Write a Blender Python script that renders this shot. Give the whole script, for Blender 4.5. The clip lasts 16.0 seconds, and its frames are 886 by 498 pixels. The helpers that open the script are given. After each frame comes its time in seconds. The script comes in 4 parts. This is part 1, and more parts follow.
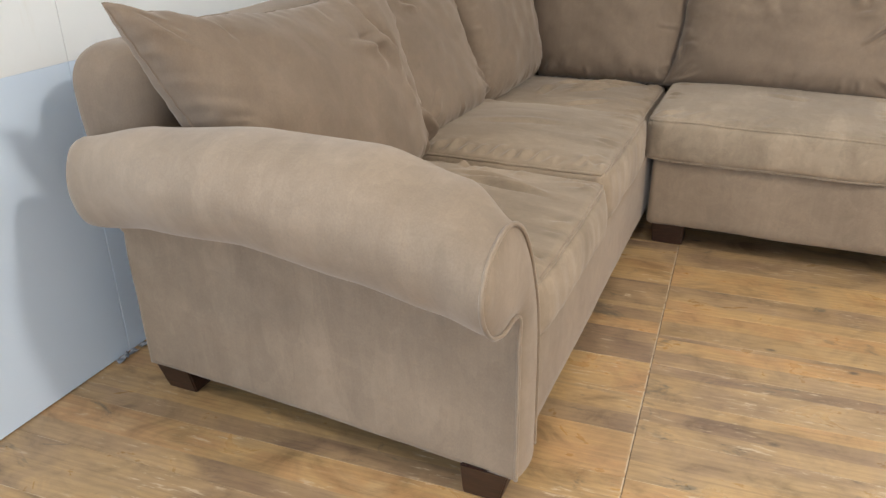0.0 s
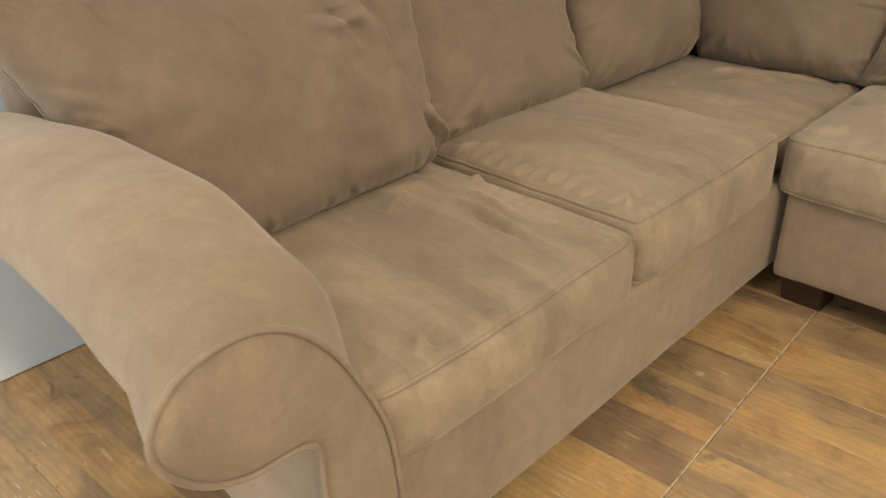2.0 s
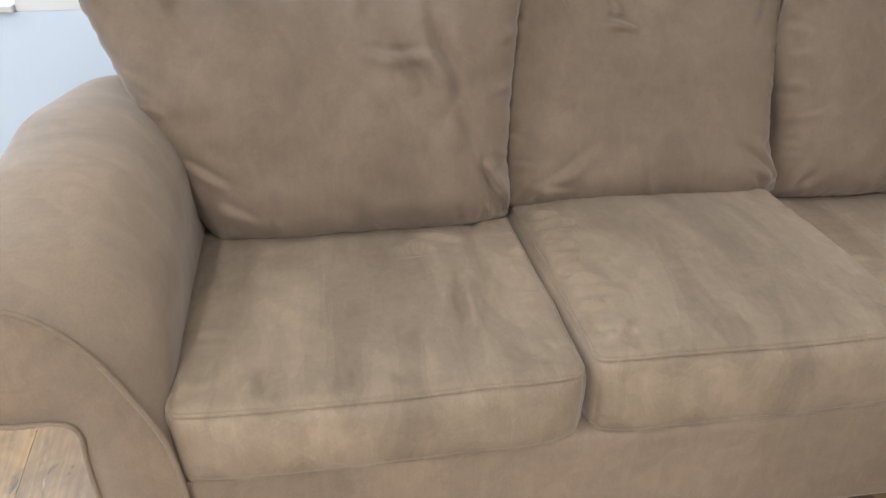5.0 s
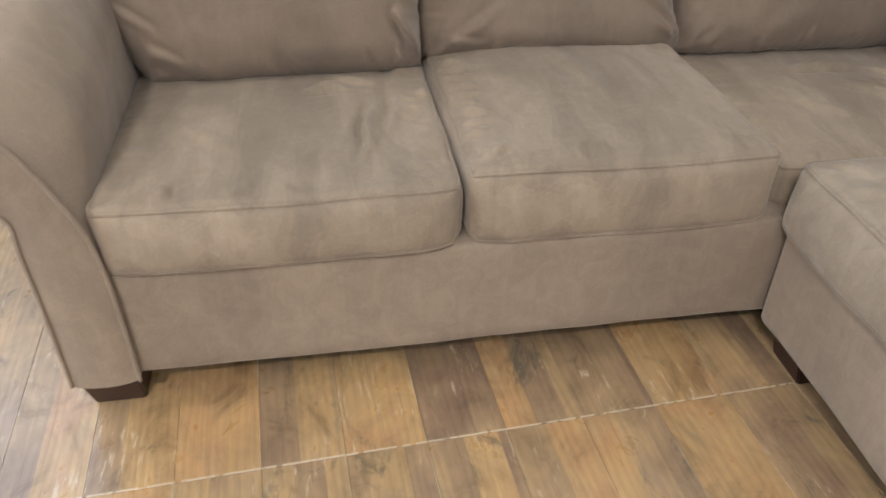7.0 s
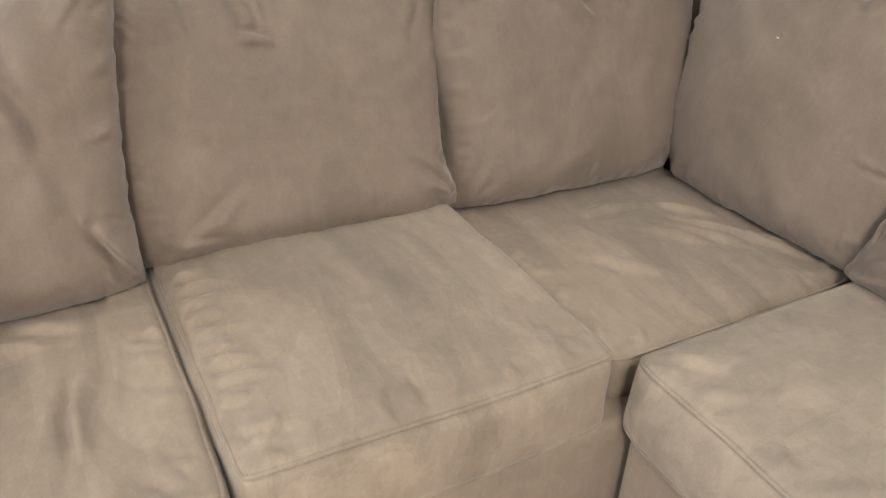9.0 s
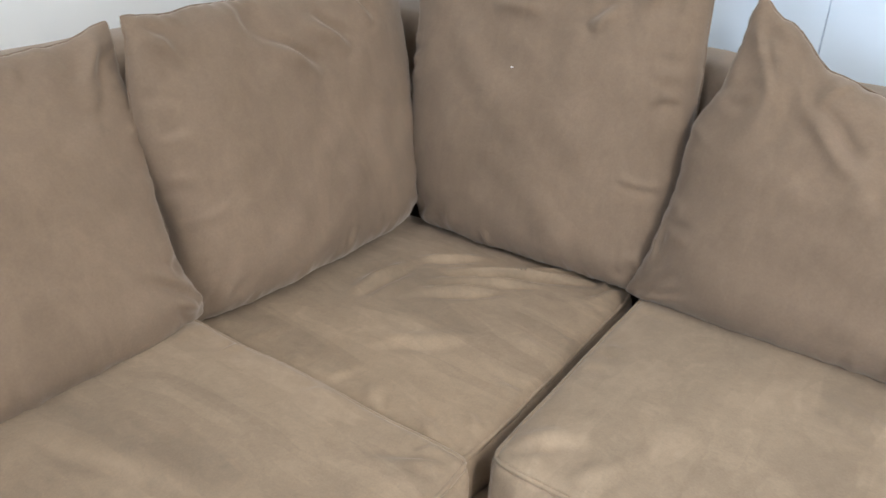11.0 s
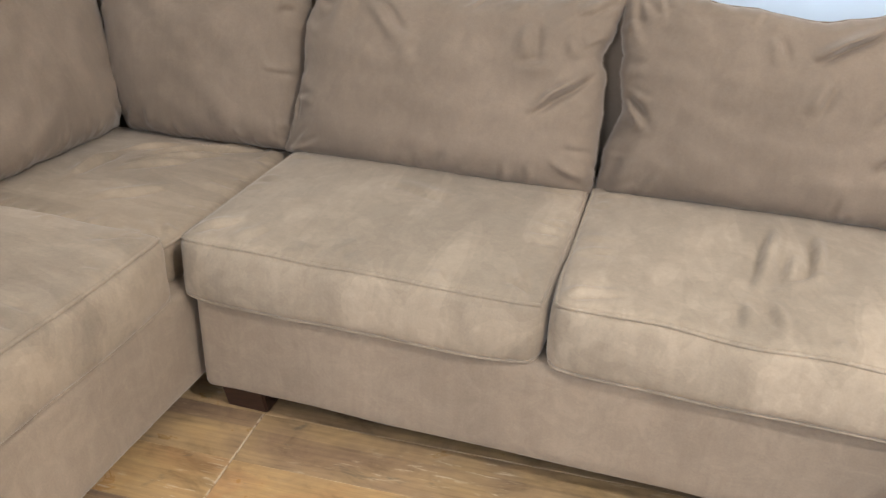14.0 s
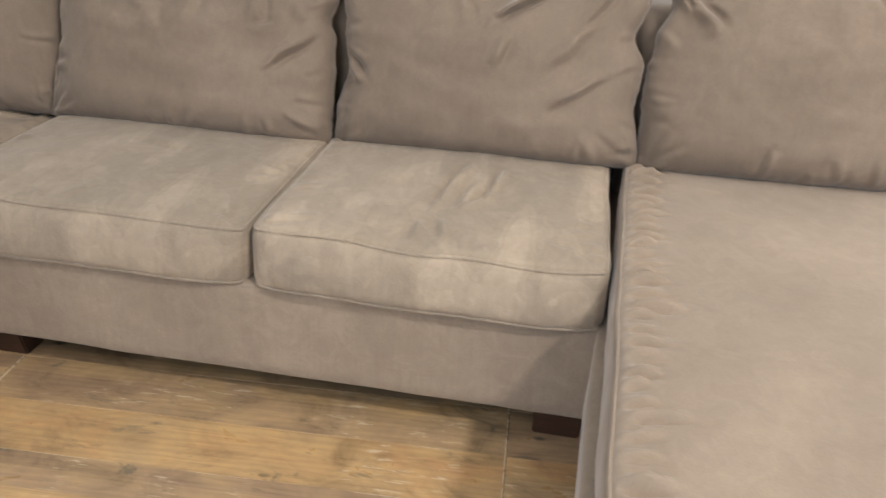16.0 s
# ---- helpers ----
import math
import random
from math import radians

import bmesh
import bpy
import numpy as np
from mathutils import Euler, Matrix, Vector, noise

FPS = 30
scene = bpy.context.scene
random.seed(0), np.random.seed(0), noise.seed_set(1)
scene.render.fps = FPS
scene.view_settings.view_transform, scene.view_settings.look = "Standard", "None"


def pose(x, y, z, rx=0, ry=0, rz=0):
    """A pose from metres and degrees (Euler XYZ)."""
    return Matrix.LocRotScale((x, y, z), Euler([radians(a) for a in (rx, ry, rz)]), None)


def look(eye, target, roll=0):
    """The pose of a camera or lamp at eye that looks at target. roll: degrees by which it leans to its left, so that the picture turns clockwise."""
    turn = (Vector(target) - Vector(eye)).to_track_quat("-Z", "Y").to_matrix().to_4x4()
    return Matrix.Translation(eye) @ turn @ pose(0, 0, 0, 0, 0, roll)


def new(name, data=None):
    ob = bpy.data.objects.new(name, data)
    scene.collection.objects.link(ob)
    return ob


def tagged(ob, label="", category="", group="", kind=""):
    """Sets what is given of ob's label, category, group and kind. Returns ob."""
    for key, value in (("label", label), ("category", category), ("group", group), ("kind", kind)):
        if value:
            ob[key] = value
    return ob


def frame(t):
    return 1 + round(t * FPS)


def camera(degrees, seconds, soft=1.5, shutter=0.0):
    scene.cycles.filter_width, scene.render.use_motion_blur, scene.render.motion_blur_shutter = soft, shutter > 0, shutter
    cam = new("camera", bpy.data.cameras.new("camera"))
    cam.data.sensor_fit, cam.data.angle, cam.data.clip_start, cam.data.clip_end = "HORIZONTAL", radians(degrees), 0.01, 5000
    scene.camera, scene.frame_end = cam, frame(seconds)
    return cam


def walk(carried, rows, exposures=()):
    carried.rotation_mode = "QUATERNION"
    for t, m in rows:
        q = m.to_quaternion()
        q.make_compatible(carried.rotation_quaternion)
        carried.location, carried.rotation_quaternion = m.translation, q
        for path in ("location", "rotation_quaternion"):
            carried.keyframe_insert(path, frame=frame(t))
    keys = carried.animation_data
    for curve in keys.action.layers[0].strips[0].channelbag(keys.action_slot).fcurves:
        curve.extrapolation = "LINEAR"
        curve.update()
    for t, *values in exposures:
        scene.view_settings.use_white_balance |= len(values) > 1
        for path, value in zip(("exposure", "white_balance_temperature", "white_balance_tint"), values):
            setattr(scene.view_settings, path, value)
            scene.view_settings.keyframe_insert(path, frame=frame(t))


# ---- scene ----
cam = camera(58.7, 16.0, soft=1.4, shutter=0.25)
PATH = [
    (0, (1.432, 1.36, 1.253), (0.706, 3.017, 0.4), -0.8),
    (0.5, (1.479, 1.53, 1.237), (0.618, 3.094, 0.337), -1.7),
    (1, (1.566, 1.722, 1.239), (0.565, 3.182, 0.308), -2.5),
    (1.5, (1.685, 1.954, 1.231), (0.53, 3.284, 0.284), -3.0),
    (2, (1.741, 2.175, 1.232), (0.488, 3.396, 0.263), -2.3),
    (2.5, (1.774, 2.39, 1.239), (0.412, 3.511, 0.297), -1.7),
    (3, (1.753, 2.609, 1.252), (0.226, 3.582, 0.403), -1.8),
    (3.2, (1.762, 2.681, 1.261), (0.18, 3.596, 0.447), -1.4),
    (5.3, (2.083, 3.015, 1.307), (0.373, 3.227, 0.291), -0.2),
    (5.5, (2.127, 3.028, 1.271), (0.429, 3.193, 0.226), -0.6),
    (6, (2.258, 3.044, 1.228), (0.62, 3.151, 0.086), -0.2),
    (6.5, (2.323, 3.099, 1.263), (0.722, 3.235, 0.071), -0.1),
    (7, (2.289, 3.164, 1.253), (0.68, 3.433, 0.096), 0.6),
    (7.5, (2.172, 3.259, 1.266), (0.554, 3.641, 0.154), 0.9),
    (8, (2.074, 3.34, 1.286), (0.461, 3.847, 0.219), 1.6),
    (8.5, (1.934, 3.332, 1.293), (0.368, 4.02, 0.258), 2.5),
    (9, (1.794, 3.297, 1.318), (0.29, 4.133, 0.299), 2.0),
    (9.2, (1.739, 3.338, 1.315), (0.254, 4.206, 0.295), 1.1),
    (11.3, (1.455, 3.34, 1.287), (0.544, 4.854, 0.349), 1.0),
    (11.5, (1.481, 3.305, 1.281), (0.625, 4.846, 0.336), 0.4),
    (12, (1.609, 3.226, 1.241), (0.861, 4.834, 0.317), 1.2),
    (12.5, (1.743, 3.149, 1.252), (1.019, 4.763, 0.318), 1.2),
    (13, (1.822, 3.011, 1.251), (1.175, 4.662, 0.325), 1.4),
    (13.5, (1.919, 2.862, 1.246), (1.35, 4.543, 0.324), 1.5),
    (14, (2.013, 2.804, 1.274), (1.513, 4.503, 0.346), 1.8),
    (14.5, (2.143, 2.779, 1.262), (1.697, 4.498, 0.343), 2.0),
    (15, (2.279, 2.758, 1.263), (1.856, 4.487, 0.351), 2.0),
    (15.5, (2.378, 2.712, 1.268), (1.988, 4.455, 0.366), 2.2),
    (16, (2.515, 2.645, 1.265), (2.239, 4.394, 0.336), 2.7),
]
walk(cam, [(t, look(eye, target, roll)) for t, eye, target, roll in PATH],
     [(0, -0.42, 5950, 10), (1, -0.42, 6100, 10), (1.5, -0.48, 6250, 10), (2, -0.49, 7100, 10), (2.6, -0.38, 7700, 10), (3.0, -0.40, 6400, 10), (3.3, -0.36, 5850, 10), (5.3, -0.37, 5550, 10),
      (7, -0.34, 5450, 10), (8, 0.02, 5500, 10), (9, 0.00, 5550, 10), (12, -0.04, 5700, 10), (14, -0.07, 5600, 10), (16, -0.27, 5600, 10)])

# ---------------------------------------------------------------- world and lamps
world = bpy.data.worlds.new("world")
scene.world = world
world.use_nodes = True
wt = world.node_tree
sky = wt.nodes.new("ShaderNodeTexSky")
sky.sky_type, sky.sun_disc = "NISHITA", False
sky.sun_elevation, sky.sun_rotation = radians(35), radians(200)
wt.links.new(sky.outputs[0], wt.nodes["Background"].inputs[0])
wt.nodes["Background"].inputs[1].default_value = 0.08

ROOM = (-0.21, 5.6, -2.6, 5.12, 4.1)          # x0, x1, y0, y1, ceiling height


def area(name, at, aim, sx, sy, watts, colour):
    data = bpy.data.lights.new(name, "AREA")
    data.shape, data.size, data.size_y, data.energy, data.color = "RECTANGLE", sx, sy, watts, colour
    ob = new(name, data)
    ob.matrix_world = look(at, aim)
    return ob


WARM, COOL = (1.0, 0.89, 0.74), (0.82, 0.91, 1.0)
KEY = (4.65, 1.9, 4.0)
# key set by the chaise's shadow; the other two are added, unseen fill lamps
LAMPS = [(KEY, 0.32, 0.32, 214.0), ((1.3, 0.4, 4.0), 0.5, 0.5, 68.0), ((3.6, 3.6, 4.0), 0.5, 0.5, 38.0)]
for at, sx, sy, watts in LAMPS:
    area("unseen_ceiling_lamp", at, (at[0], at[1] + 0.001, 0), sx, sy, watts, WARM)
WINDOW = (0.1, 3.3, 0.45, 2.25)                 # x0, x1, sill, head of the shop window in the south wall
area("window_light", (1.7, ROOM[2] + 0.02, 1.35), (1.5, 2.0, 1.2), 3.1, 1.75, 112.0, COOL)
SIDE_WINDOW = (0.20, 2.25, 0.87, 2.20)         # y0, y1, sill, head of the window in the west wall
area("window_light", (ROOM[0] - 0.06, 1.225, 1.535), (2.0, 1.225, 1.535), 2.0, 1.3, 34.0, COOL)


# ---------------------------------------------------------------- materials
def material(name):
    m = bpy.data.materials.new(name)
    m.use_nodes = True
    t = m.node_tree
    return m, t, t.nodes["Principled BSDF"]


def node(t, kind, **values):
    n = t.nodes.new(kind)
    for k, v in values.items():
        n.inputs[k.replace("_", " ")].default_value = v
    return n


def mapped(t, scale, out=None):
    """Object coordinates, scaled."""
    if out is None:
        out = t.nodes.new("ShaderNodeTexCoord").outputs["Object"]
    m = t.nodes.new("ShaderNodeMapping")
    m.inputs["Scale"].default_value = scale
    t.links.new(out, m.inputs["Vector"])
    return m.outputs[0]


def noise_of(t, vec, scale, detail=3.0, rough=0.55, distortion=0.0):
    n = node(t, "ShaderNodeTexNoise", Scale=scale, Detail=detail, Roughness=rough, Distortion=distortion)
    t.links.new(vec, n.inputs["Vector"])
    return n.outputs["Fac"]


def ramp(t, fac, stops):
    r = t.nodes.new("ShaderNodeValToRGB")
    e = r.color_ramp.elements
    while len(e) < len(stops):
        e.new(0.5)
    for el, (p, c) in zip(e, stops):
        el.position = p
        el.color = (*c, 1.0) if len(c) == 3 else c
    t.links.new(fac, r.inputs[0])
    return r.outputs[0]


def grey(v):
    return (v, v, v)


def mix(t, a, b, fac, mode="MIX"):
    m = t.nodes.new("ShaderNodeMix")
    m.data_type, m.blend_type = "RGBA", mode
    for sock, v in ((m.inputs[0], fac), (m.inputs[6], a), (m.inputs[7], b)):
        if isinstance(v, (int, float)):
            sock.default_value = v
        elif isinstance(v, tuple):
            sock.default_value = (*v, 1.0)
        else:
            t.links.new(v, sock)
    return m.outputs[2]


def math_of(t, op, a, b=0.0):
    m = t.nodes.new("ShaderNodeMath")
    m.operation = op
    for sock, v in zip(m.inputs, (a, b)):
        if isinstance(v, (int, float)):
            sock.default_value = v
        else:
            t.links.new(v, sock)
    return m.outputs[0]


def bump(t, bsdf, height, strength, distance, under=None):
    b = node(t, "ShaderNodeBump", Strength=strength, Distance=distance)
    t.links.new(height, b.inputs["Height"])
    if under is not None:
        t.links.new(under, b.inputs["Normal"])
    t.links.new(b.outputs[0], bsdf.inputs["Normal"])
    return b.outputs[0]


def suede(name, base, stretch, bands, cloud=1.0, pile=0.6):
    """Brushed microfibre: nap laid over in strokes with clear edges, streaky pile on upright faces, crushed mottling, fine pile."""
    m, t, b = material(name)
    vec = mapped(t, (1, 1, 1))
    patches = noise_of(t, vec, 2.6, 2.0, 0.5, 0.3)
    mottle = noise_of(t, vec, 15.0, 5.0, 0.68, 0.9)
    strokes = noise_of(t, mapped(t, stretch), 2.3, 2.0, 0.35, 0.0)
    fine = noise_of(t, mapped(t, (1, 1, 0.7)), 300.0, 2.0, 0.6)
    streaks = noise_of(t, mapped(t, (1, 1, 0.06)), 75.0, 3.0, 0.6, 0.2)
    c1 = ramp(t, patches, [(0.36, tuple(c * 0.95 for c in base)), (0.64, tuple(c * 1.05 for c in base))])
    # strokes of the hand over the nap: lighter and darker fields with fairly sharp borders
    c2 = ramp(t, strokes, [(0.38, grey(1 - 1.1 * bands)), (0.448, grey(1 - 0.8 * bands)), (0.458, grey(1.0)), (0.530, grey(1.0)), (0.540, grey(1 + 0.9 * bands)), (0.64, grey(1 + 1.2 * bands))])
    mask = ramp(t, noise_of(t, vec, 3.4, 3.0, 0.55), [(0.42, grey(0.1)), (0.50, grey(1.0))])
    nap = noise_of(t, mapped(t, tuple(0.35 + 0.65 * v for v in stretch)), 4.5, 3.0, 0.5, 0.3)
    c5 = ramp(t, nap, [(0.40, grey(1 - 0.5 * bands)), (0.45, grey(1.0)), (0.555, grey(1.0)), (0.575, grey(1 + 0.7 * bands)), (0.68, grey(1 + 0.4 * bands))])
    c3 = ramp(t, mottle, [(0.36, grey(1 - 0.045 * cloud)), (0.50, grey(1.0)), (0.62, grey(1 + 0.06 * cloud))])
    c4 = ramp(t, fine, [(0.3, grey(0.95)), (0.7, grey(1.05))])
    c6 = ramp(t, streaks, [(0.36, grey(1 - 0.03 * pile)), (0.5, grey(1.0)), (0.64, grey(1 + 0.03 * pile))])
    col = mix(t, c1, c2, mask, "MULTIPLY")
    for c in (c5, c3, c4, c6):
        col = mix(t, col, c, 1.0, "MULTIPLY")
    t.links.new(col, b.inputs["Base Color"])
    b.inputs["Roughness"].default_value = 0.9
    b.inputs["Specular IOR Level"].default_value = 0.18
    b.inputs["Sheen Weight"].default_value = 0.34
    b.inputs["Sheen Roughness"].default_value = 0.42
    b.inputs["Sheen Tint"].default_value = (1.0, 0.92, 0.84, 1.0)
    first = bump(t, b, mottle, 0.10, 0.0035)
    bump(t, b, fine, 0.25, 0.0008, first)
    return m


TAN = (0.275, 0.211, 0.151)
# slightly lighter than TAN, for the seat cushions along the back
SEAT_TAN = (0.290, 0.228, 0.163)
SUEDE_W = suede("seat_microsuede", (0.270, 0.209, 0.147), (0.8, 5.0, 4.0), 0.115, 1.2, 1.0)
SUEDE_N = suede("seat_microsuede_cross", SEAT_TAN, (4.0, 1.1, 4.0), 0.115, 1.3, 1.0)
SUEDE_WORN = suede("pale_worn_microsuede", tuple(c * 1.07 for c in SEAT_TAN), (4.0, 1.1, 4.0), 0.125, 1.3, 1.0)
SUEDE_ARM = suede("brushed_microsuede", TAN, (5.0, 1.4, 1.4), 0.07)
SUEDE_FLAT = suede("tan_microsuede", TAN, (2.6, 2.6, 0.9), 0.05, 1.5, 0.8)
# darker copy of the cloth: the back's weaker light is put into its colour
SUEDE_SHADED = suede("shaded_microsuede", (0.202, 0.152, 0.109), (2.0, 2.0, 0.9), 0.045, 0.8, 0.7)
SUEDE_CHAISE = suede("chaise_microsuede", TAN, (2.2, 1.6, 1.0), 0.045)

LEG, t, b = material("dark_walnut_leg")
g = noise_of(t, mapped(t, (4, 4, 40)), 6.0, 4.0)
t.links.new(ramp(t, g, [(0.3, (0.020, 0.009, 0.006)), (0.7, (0.055, 0.024, 0.014))]), b.inputs["Base Color"])
b.inputs["Roughness"].default_value = 0.38

DUST, t, b = material("black_dust_cover")
t.links.new(ramp(t, noise_of(t, mapped(t, (1, 1, 1)), 60.0), [(0.3, grey(0.012)), (0.7, grey(0.03))]), b.inputs["Base Color"])
b.inputs["Roughness"].default_value = 0.95

WALL, t, b = material("white_wall_panel")
vec = mapped(t, (1, 1, 1))
c = ramp(t, noise_of(t, vec, 1.6, 4.0, 0.6), [(0.3, (0.77, 0.80, 0.81)), (0.7, (0.83, 0.85, 0.85))])
smudge = ramp(t, noise_of(t, mapped(t, (1, 6, 0.7)), 2.2, 5.0, 0.65), [(0.62, grey(0.0)), (0.80, grey(0.35))])
t.links.new(mix(t, c, (0.62, 0.56, 0.45), smudge), b.inputs["Base Color"])
b.inputs["Roughness"].default_value = 0.48
bump(t, b, noise_of(t, vec, 90.0, 3.0), 0.12, 0.002)

BLUE, t, b = material("pale_blue_wall_paint")
vec = mapped(t, (1, 1, 1))
t.links.new(ramp(t, noise_of(t, vec, 1.6, 4.0, 0.6), [(0.3, (0.64, 0.75, 0.89)), (0.7, (0.68, 0.79, 0.92))]), b.inputs["Base Color"])
b.inputs["Roughness"].default_value = 0.42
bump(t, b, noise_of(t, vec, 70.0, 3.0), 0.12, 0.002)

# unseen ceiling kept mid-grey so that less light bounces and shade deepens
CEIL, t, b = material("ceiling_paint")
t.links.new(ramp(t, noise_of(t, mapped(t, (1, 1, 1)), 3.0), [(0.3, grey(0.48)), (0.7, grey(0.55))]), b.inputs["Base Color"])
b.inputs["Roughness"].default_value = 0.9

GLOW, t, b = material("lamp_diffuser")
b.inputs["Base Color"].default_value = (0.8, 0.8, 0.8, 1)
b.inputs["Emission Color"].default_value = (*WARM, 1)
b.inputs["Emission Strength"].default_value = 3.0

METAL, t, b = material("white_metal")
t.links.new(ramp(t, noise_of(t, mapped(t, (1, 1, 1)), 20.0), [(0.3, grey(0.66)), (0.7, grey(0.74))]), b.inputs["Base Color"])
b.inputs["Roughness"].default_value = 0.4

SUBFLOOR, t, b = material("dark_underlay")
t.links.new(ramp(t, noise_of(t, mapped(t, (1, 1, 1)), 40.0), [(0.3, (0.02, 0.015, 0.01)), (0.7, (0.06, 0.045, 0.03))]), b.inputs["Base Color"])
b.inputs["Roughness"].default_value = 0.95


PITCH, LONG, SKEW = 0.1665, 1.285, radians(3.0)      # floor boards: width, length, turn of the rows


def plank_material():
    """Rustic laminate: every board prints several pieces of wood with their own tone, grain, knots, saw marks and scuffs."""
    m, t, b = material("rustic_laminate")
    info = t.nodes.new("ShaderNodeObjectInfo")
    off = t.nodes.new("ShaderNodeCombineXYZ")
    t.links.new(math_of(t, "MULTIPLY", info.outputs["Random"], 37.0), off.inputs[0])
    t.links.new(math_of(t, "MULTIPLY", info.outputs["Random"], 91.0), off.inputs[1])
    t.links.new(math_of(t, "MULTIPLY", info.outputs["Random"], 13.0), off.inputs[2])
    co = t.nodes.new("ShaderNodeTexCoord").outputs["Object"]
    add = t.nodes.new("ShaderNodeVectorMath")
    t.links.new(co, add.inputs[0])
    t.links.new(off.outputs[0], add.inputs[1])
    vec = add.outputs[0]
    # every board prints one to three strips of wood with a tone of their own, which drifts along them
    own = t.nodes.new("ShaderNodeSeparateXYZ")
    t.links.new(co, own.inputs[0])
    wander = noise_of(t, mapped(t, (2.5, 0.1, 1.0), vec), 1.0, 2.0, 0.5)
    count = math_of(t, "ADD", 1.3, math_of(t, "MULTIPLY", math_of(t, "FRACT", math_of(t, "MULTIPLY", info.outputs["Random"], 17.0)), 1.5))
    across = math_of(t, "MULTIPLY", math_of(t, "ADD", math_of(t, "DIVIDE", own.outputs[1], PITCH), 0.5), count)
    strip = math_of(t, "FLOOR", math_of(t, "ADD", across, math_of(t, "MULTIPLY", math_of(t, "SUBTRACT", wander, 0.5), 0.08)))
    key = t.nodes.new("ShaderNodeCombineXYZ")
    for i, v in enumerate((strip, 0.0, math_of(t, "MULTIPLY", info.outputs["Random"], 101.0))):
        if v:
            t.links.new(v, key.inputs[i])
    dice = t.nodes.new("ShaderNodeTexWhiteNoise")
    dice.noise_dimensions = "3D"
    t.links.new(key.outputs[0], dice.inputs["Vector"])
    drift = noise_of(t, mapped(t, (1.6, 2.2, 1.0), vec), 1.8, 4.0, 0.6, 0.6)
    tone = math_of(t, "ADD", math_of(t, "ADD", math_of(t, "MULTIPLY", dice.outputs["Value"], 0.62), 0.20), math_of(t, "MULTIPLY", math_of(t, "SUBTRACT", drift, 0.5), 1.1))
    base = ramp(t, tone, [(0.0, (0.185, 0.123, 0.086)), (0.20, (0.270, 0.179, 0.110)), (0.38, (0.363, 0.248, 0.138)), (0.54, (0.433, 0.297, 0.150)),
                          (0.70, (0.479, 0.313, 0.142)), (0.84, (0.453, 0.272, 0.124)), (1.0, (0.515, 0.357, 0.186))])
    grain = noise_of(t, mapped(t, (2.0, 75.0, 2.0), vec), 3.2, 5.0, 0.62, 0.7)
    cg = ramp(t, grain, [(0.34, (0.54, 0.50, 0.46)), (0.46, (0.94, 0.93, 0.92)), (0.56, grey(1.03)), (0.70, (1.26, 1.24, 1.18))])
    wave = node(t, "ShaderNodeTexWave", Scale=9.0, Distortion=7.0, Detail=2.0, Detail_Scale=1.0)
    wave.bands_direction = "Y"
    t.links.new(mapped(t, (0.35, 1.8, 1.0), vec), wave.inputs["Vector"])
    cw = ramp(t, wave.outputs["Fac"], [(0.1, (0.80, 0.76, 0.72)), (0.5, grey(1.0)), (0.9, (1.10, 1.08, 1.05))])
    cloud = noise_of(t, mapped(t, (2.6, 4.0, 2.0), vec), 2.2, 5.0, 0.66, 0.9)
    cl = ramp(t, cloud, [(0.32, (0.62, 0.60, 0.57)), (0.44, (0.90, 0.89, 0.87)), (0.54, (1.03, 1.02, 1.0)), (0.66, (1.16, 1.13, 1.05))])
    col = mix(t, mix(t, mix(t, base, cg, 0.32, "MULTIPLY"), cl, 1.0, "MULTIPLY"), cw, 0.32, "MULTIPLY")
    # knots and tarry grey-green stains
    vor = node(t, "ShaderNodeTexVoronoi", Scale=3.4)
    t.links.new(mapped(t, (1.0, 2.1, 1.0), vec), vor.inputs["Vector"])
    wob = math_of(t, "ADD", vor.outputs["Distance"], math_of(t, "MULTIPLY", noise_of(t, vec, 26.0, 4.0), 0.10))
    knot = ramp(t, wob, [(0.07, grey(0.9)), (0.125, grey(0.0))])
    col = mix(t, col, (0.045, 0.036, 0.026), knot)
    stain = ramp(t, noise_of(t, mapped(t, (3.0, 6.0, 3.0), vec), 1.6, 6.0, 0.7, 1.0), [(0.60, grey(0.0)), (0.69, grey(0.7))])
    col = mix(t, col, (0.085, 0.082, 0.062), stain)
    # pale scuffs across and along the board
    sc = noise_of(t, mapped(t, (15.0, 95.0, 9.0), vec), 1.0, 4.0, 0.7, 0.3)
    where = noise_of(t, vec, 5.0, 2.0)
    scuff = math_of(t, "MULTIPLY", ramp(t, sc, [(0.57, grey(0.0)), (0.65, grey(0.8))]), ramp(t, where, [(0.50, grey(0.0)), (0.60, grey(1.0))]))
    col = mix(t, col, (0.62, 0.50, 0.34), scuff)
    # chipped, pale board ends
    end = math_of(t, "MULTIPLY", math_of(t, "GREATER_THAN", own.outputs[0], LONG / 2 - 0.0045), ramp(t, noise_of(t, vec, 45.0, 2.0), [(0.40, grey(0.0)), (0.47, grey(0.75))]))
    col = mix(t, col, (0.66, 0.54, 0.38), end)
    side = math_of(t, "MULTIPLY", math_of(t, "GREATER_THAN", own.outputs[1], PITCH / 2 - 0.0028), ramp(t, noise_of(t, vec, 7.0, 3.0), [(0.50, grey(0.0)), (0.58, grey(0.6))]))
    col = mix(t, col, (0.62, 0.50, 0.34), side)
    t.links.new(col, b.inputs["Base Color"])
    t.links.new(ramp(t, cloud, [(0.3, grey(0.40)), (0.7, grey(0.25))]), b.inputs["Roughness"])
    b.inputs["Specular IOR Level"].default_value = 0.75
    bump(t, b, grain, 0.18, 0.002)
    return m


PLANK = plank_material()


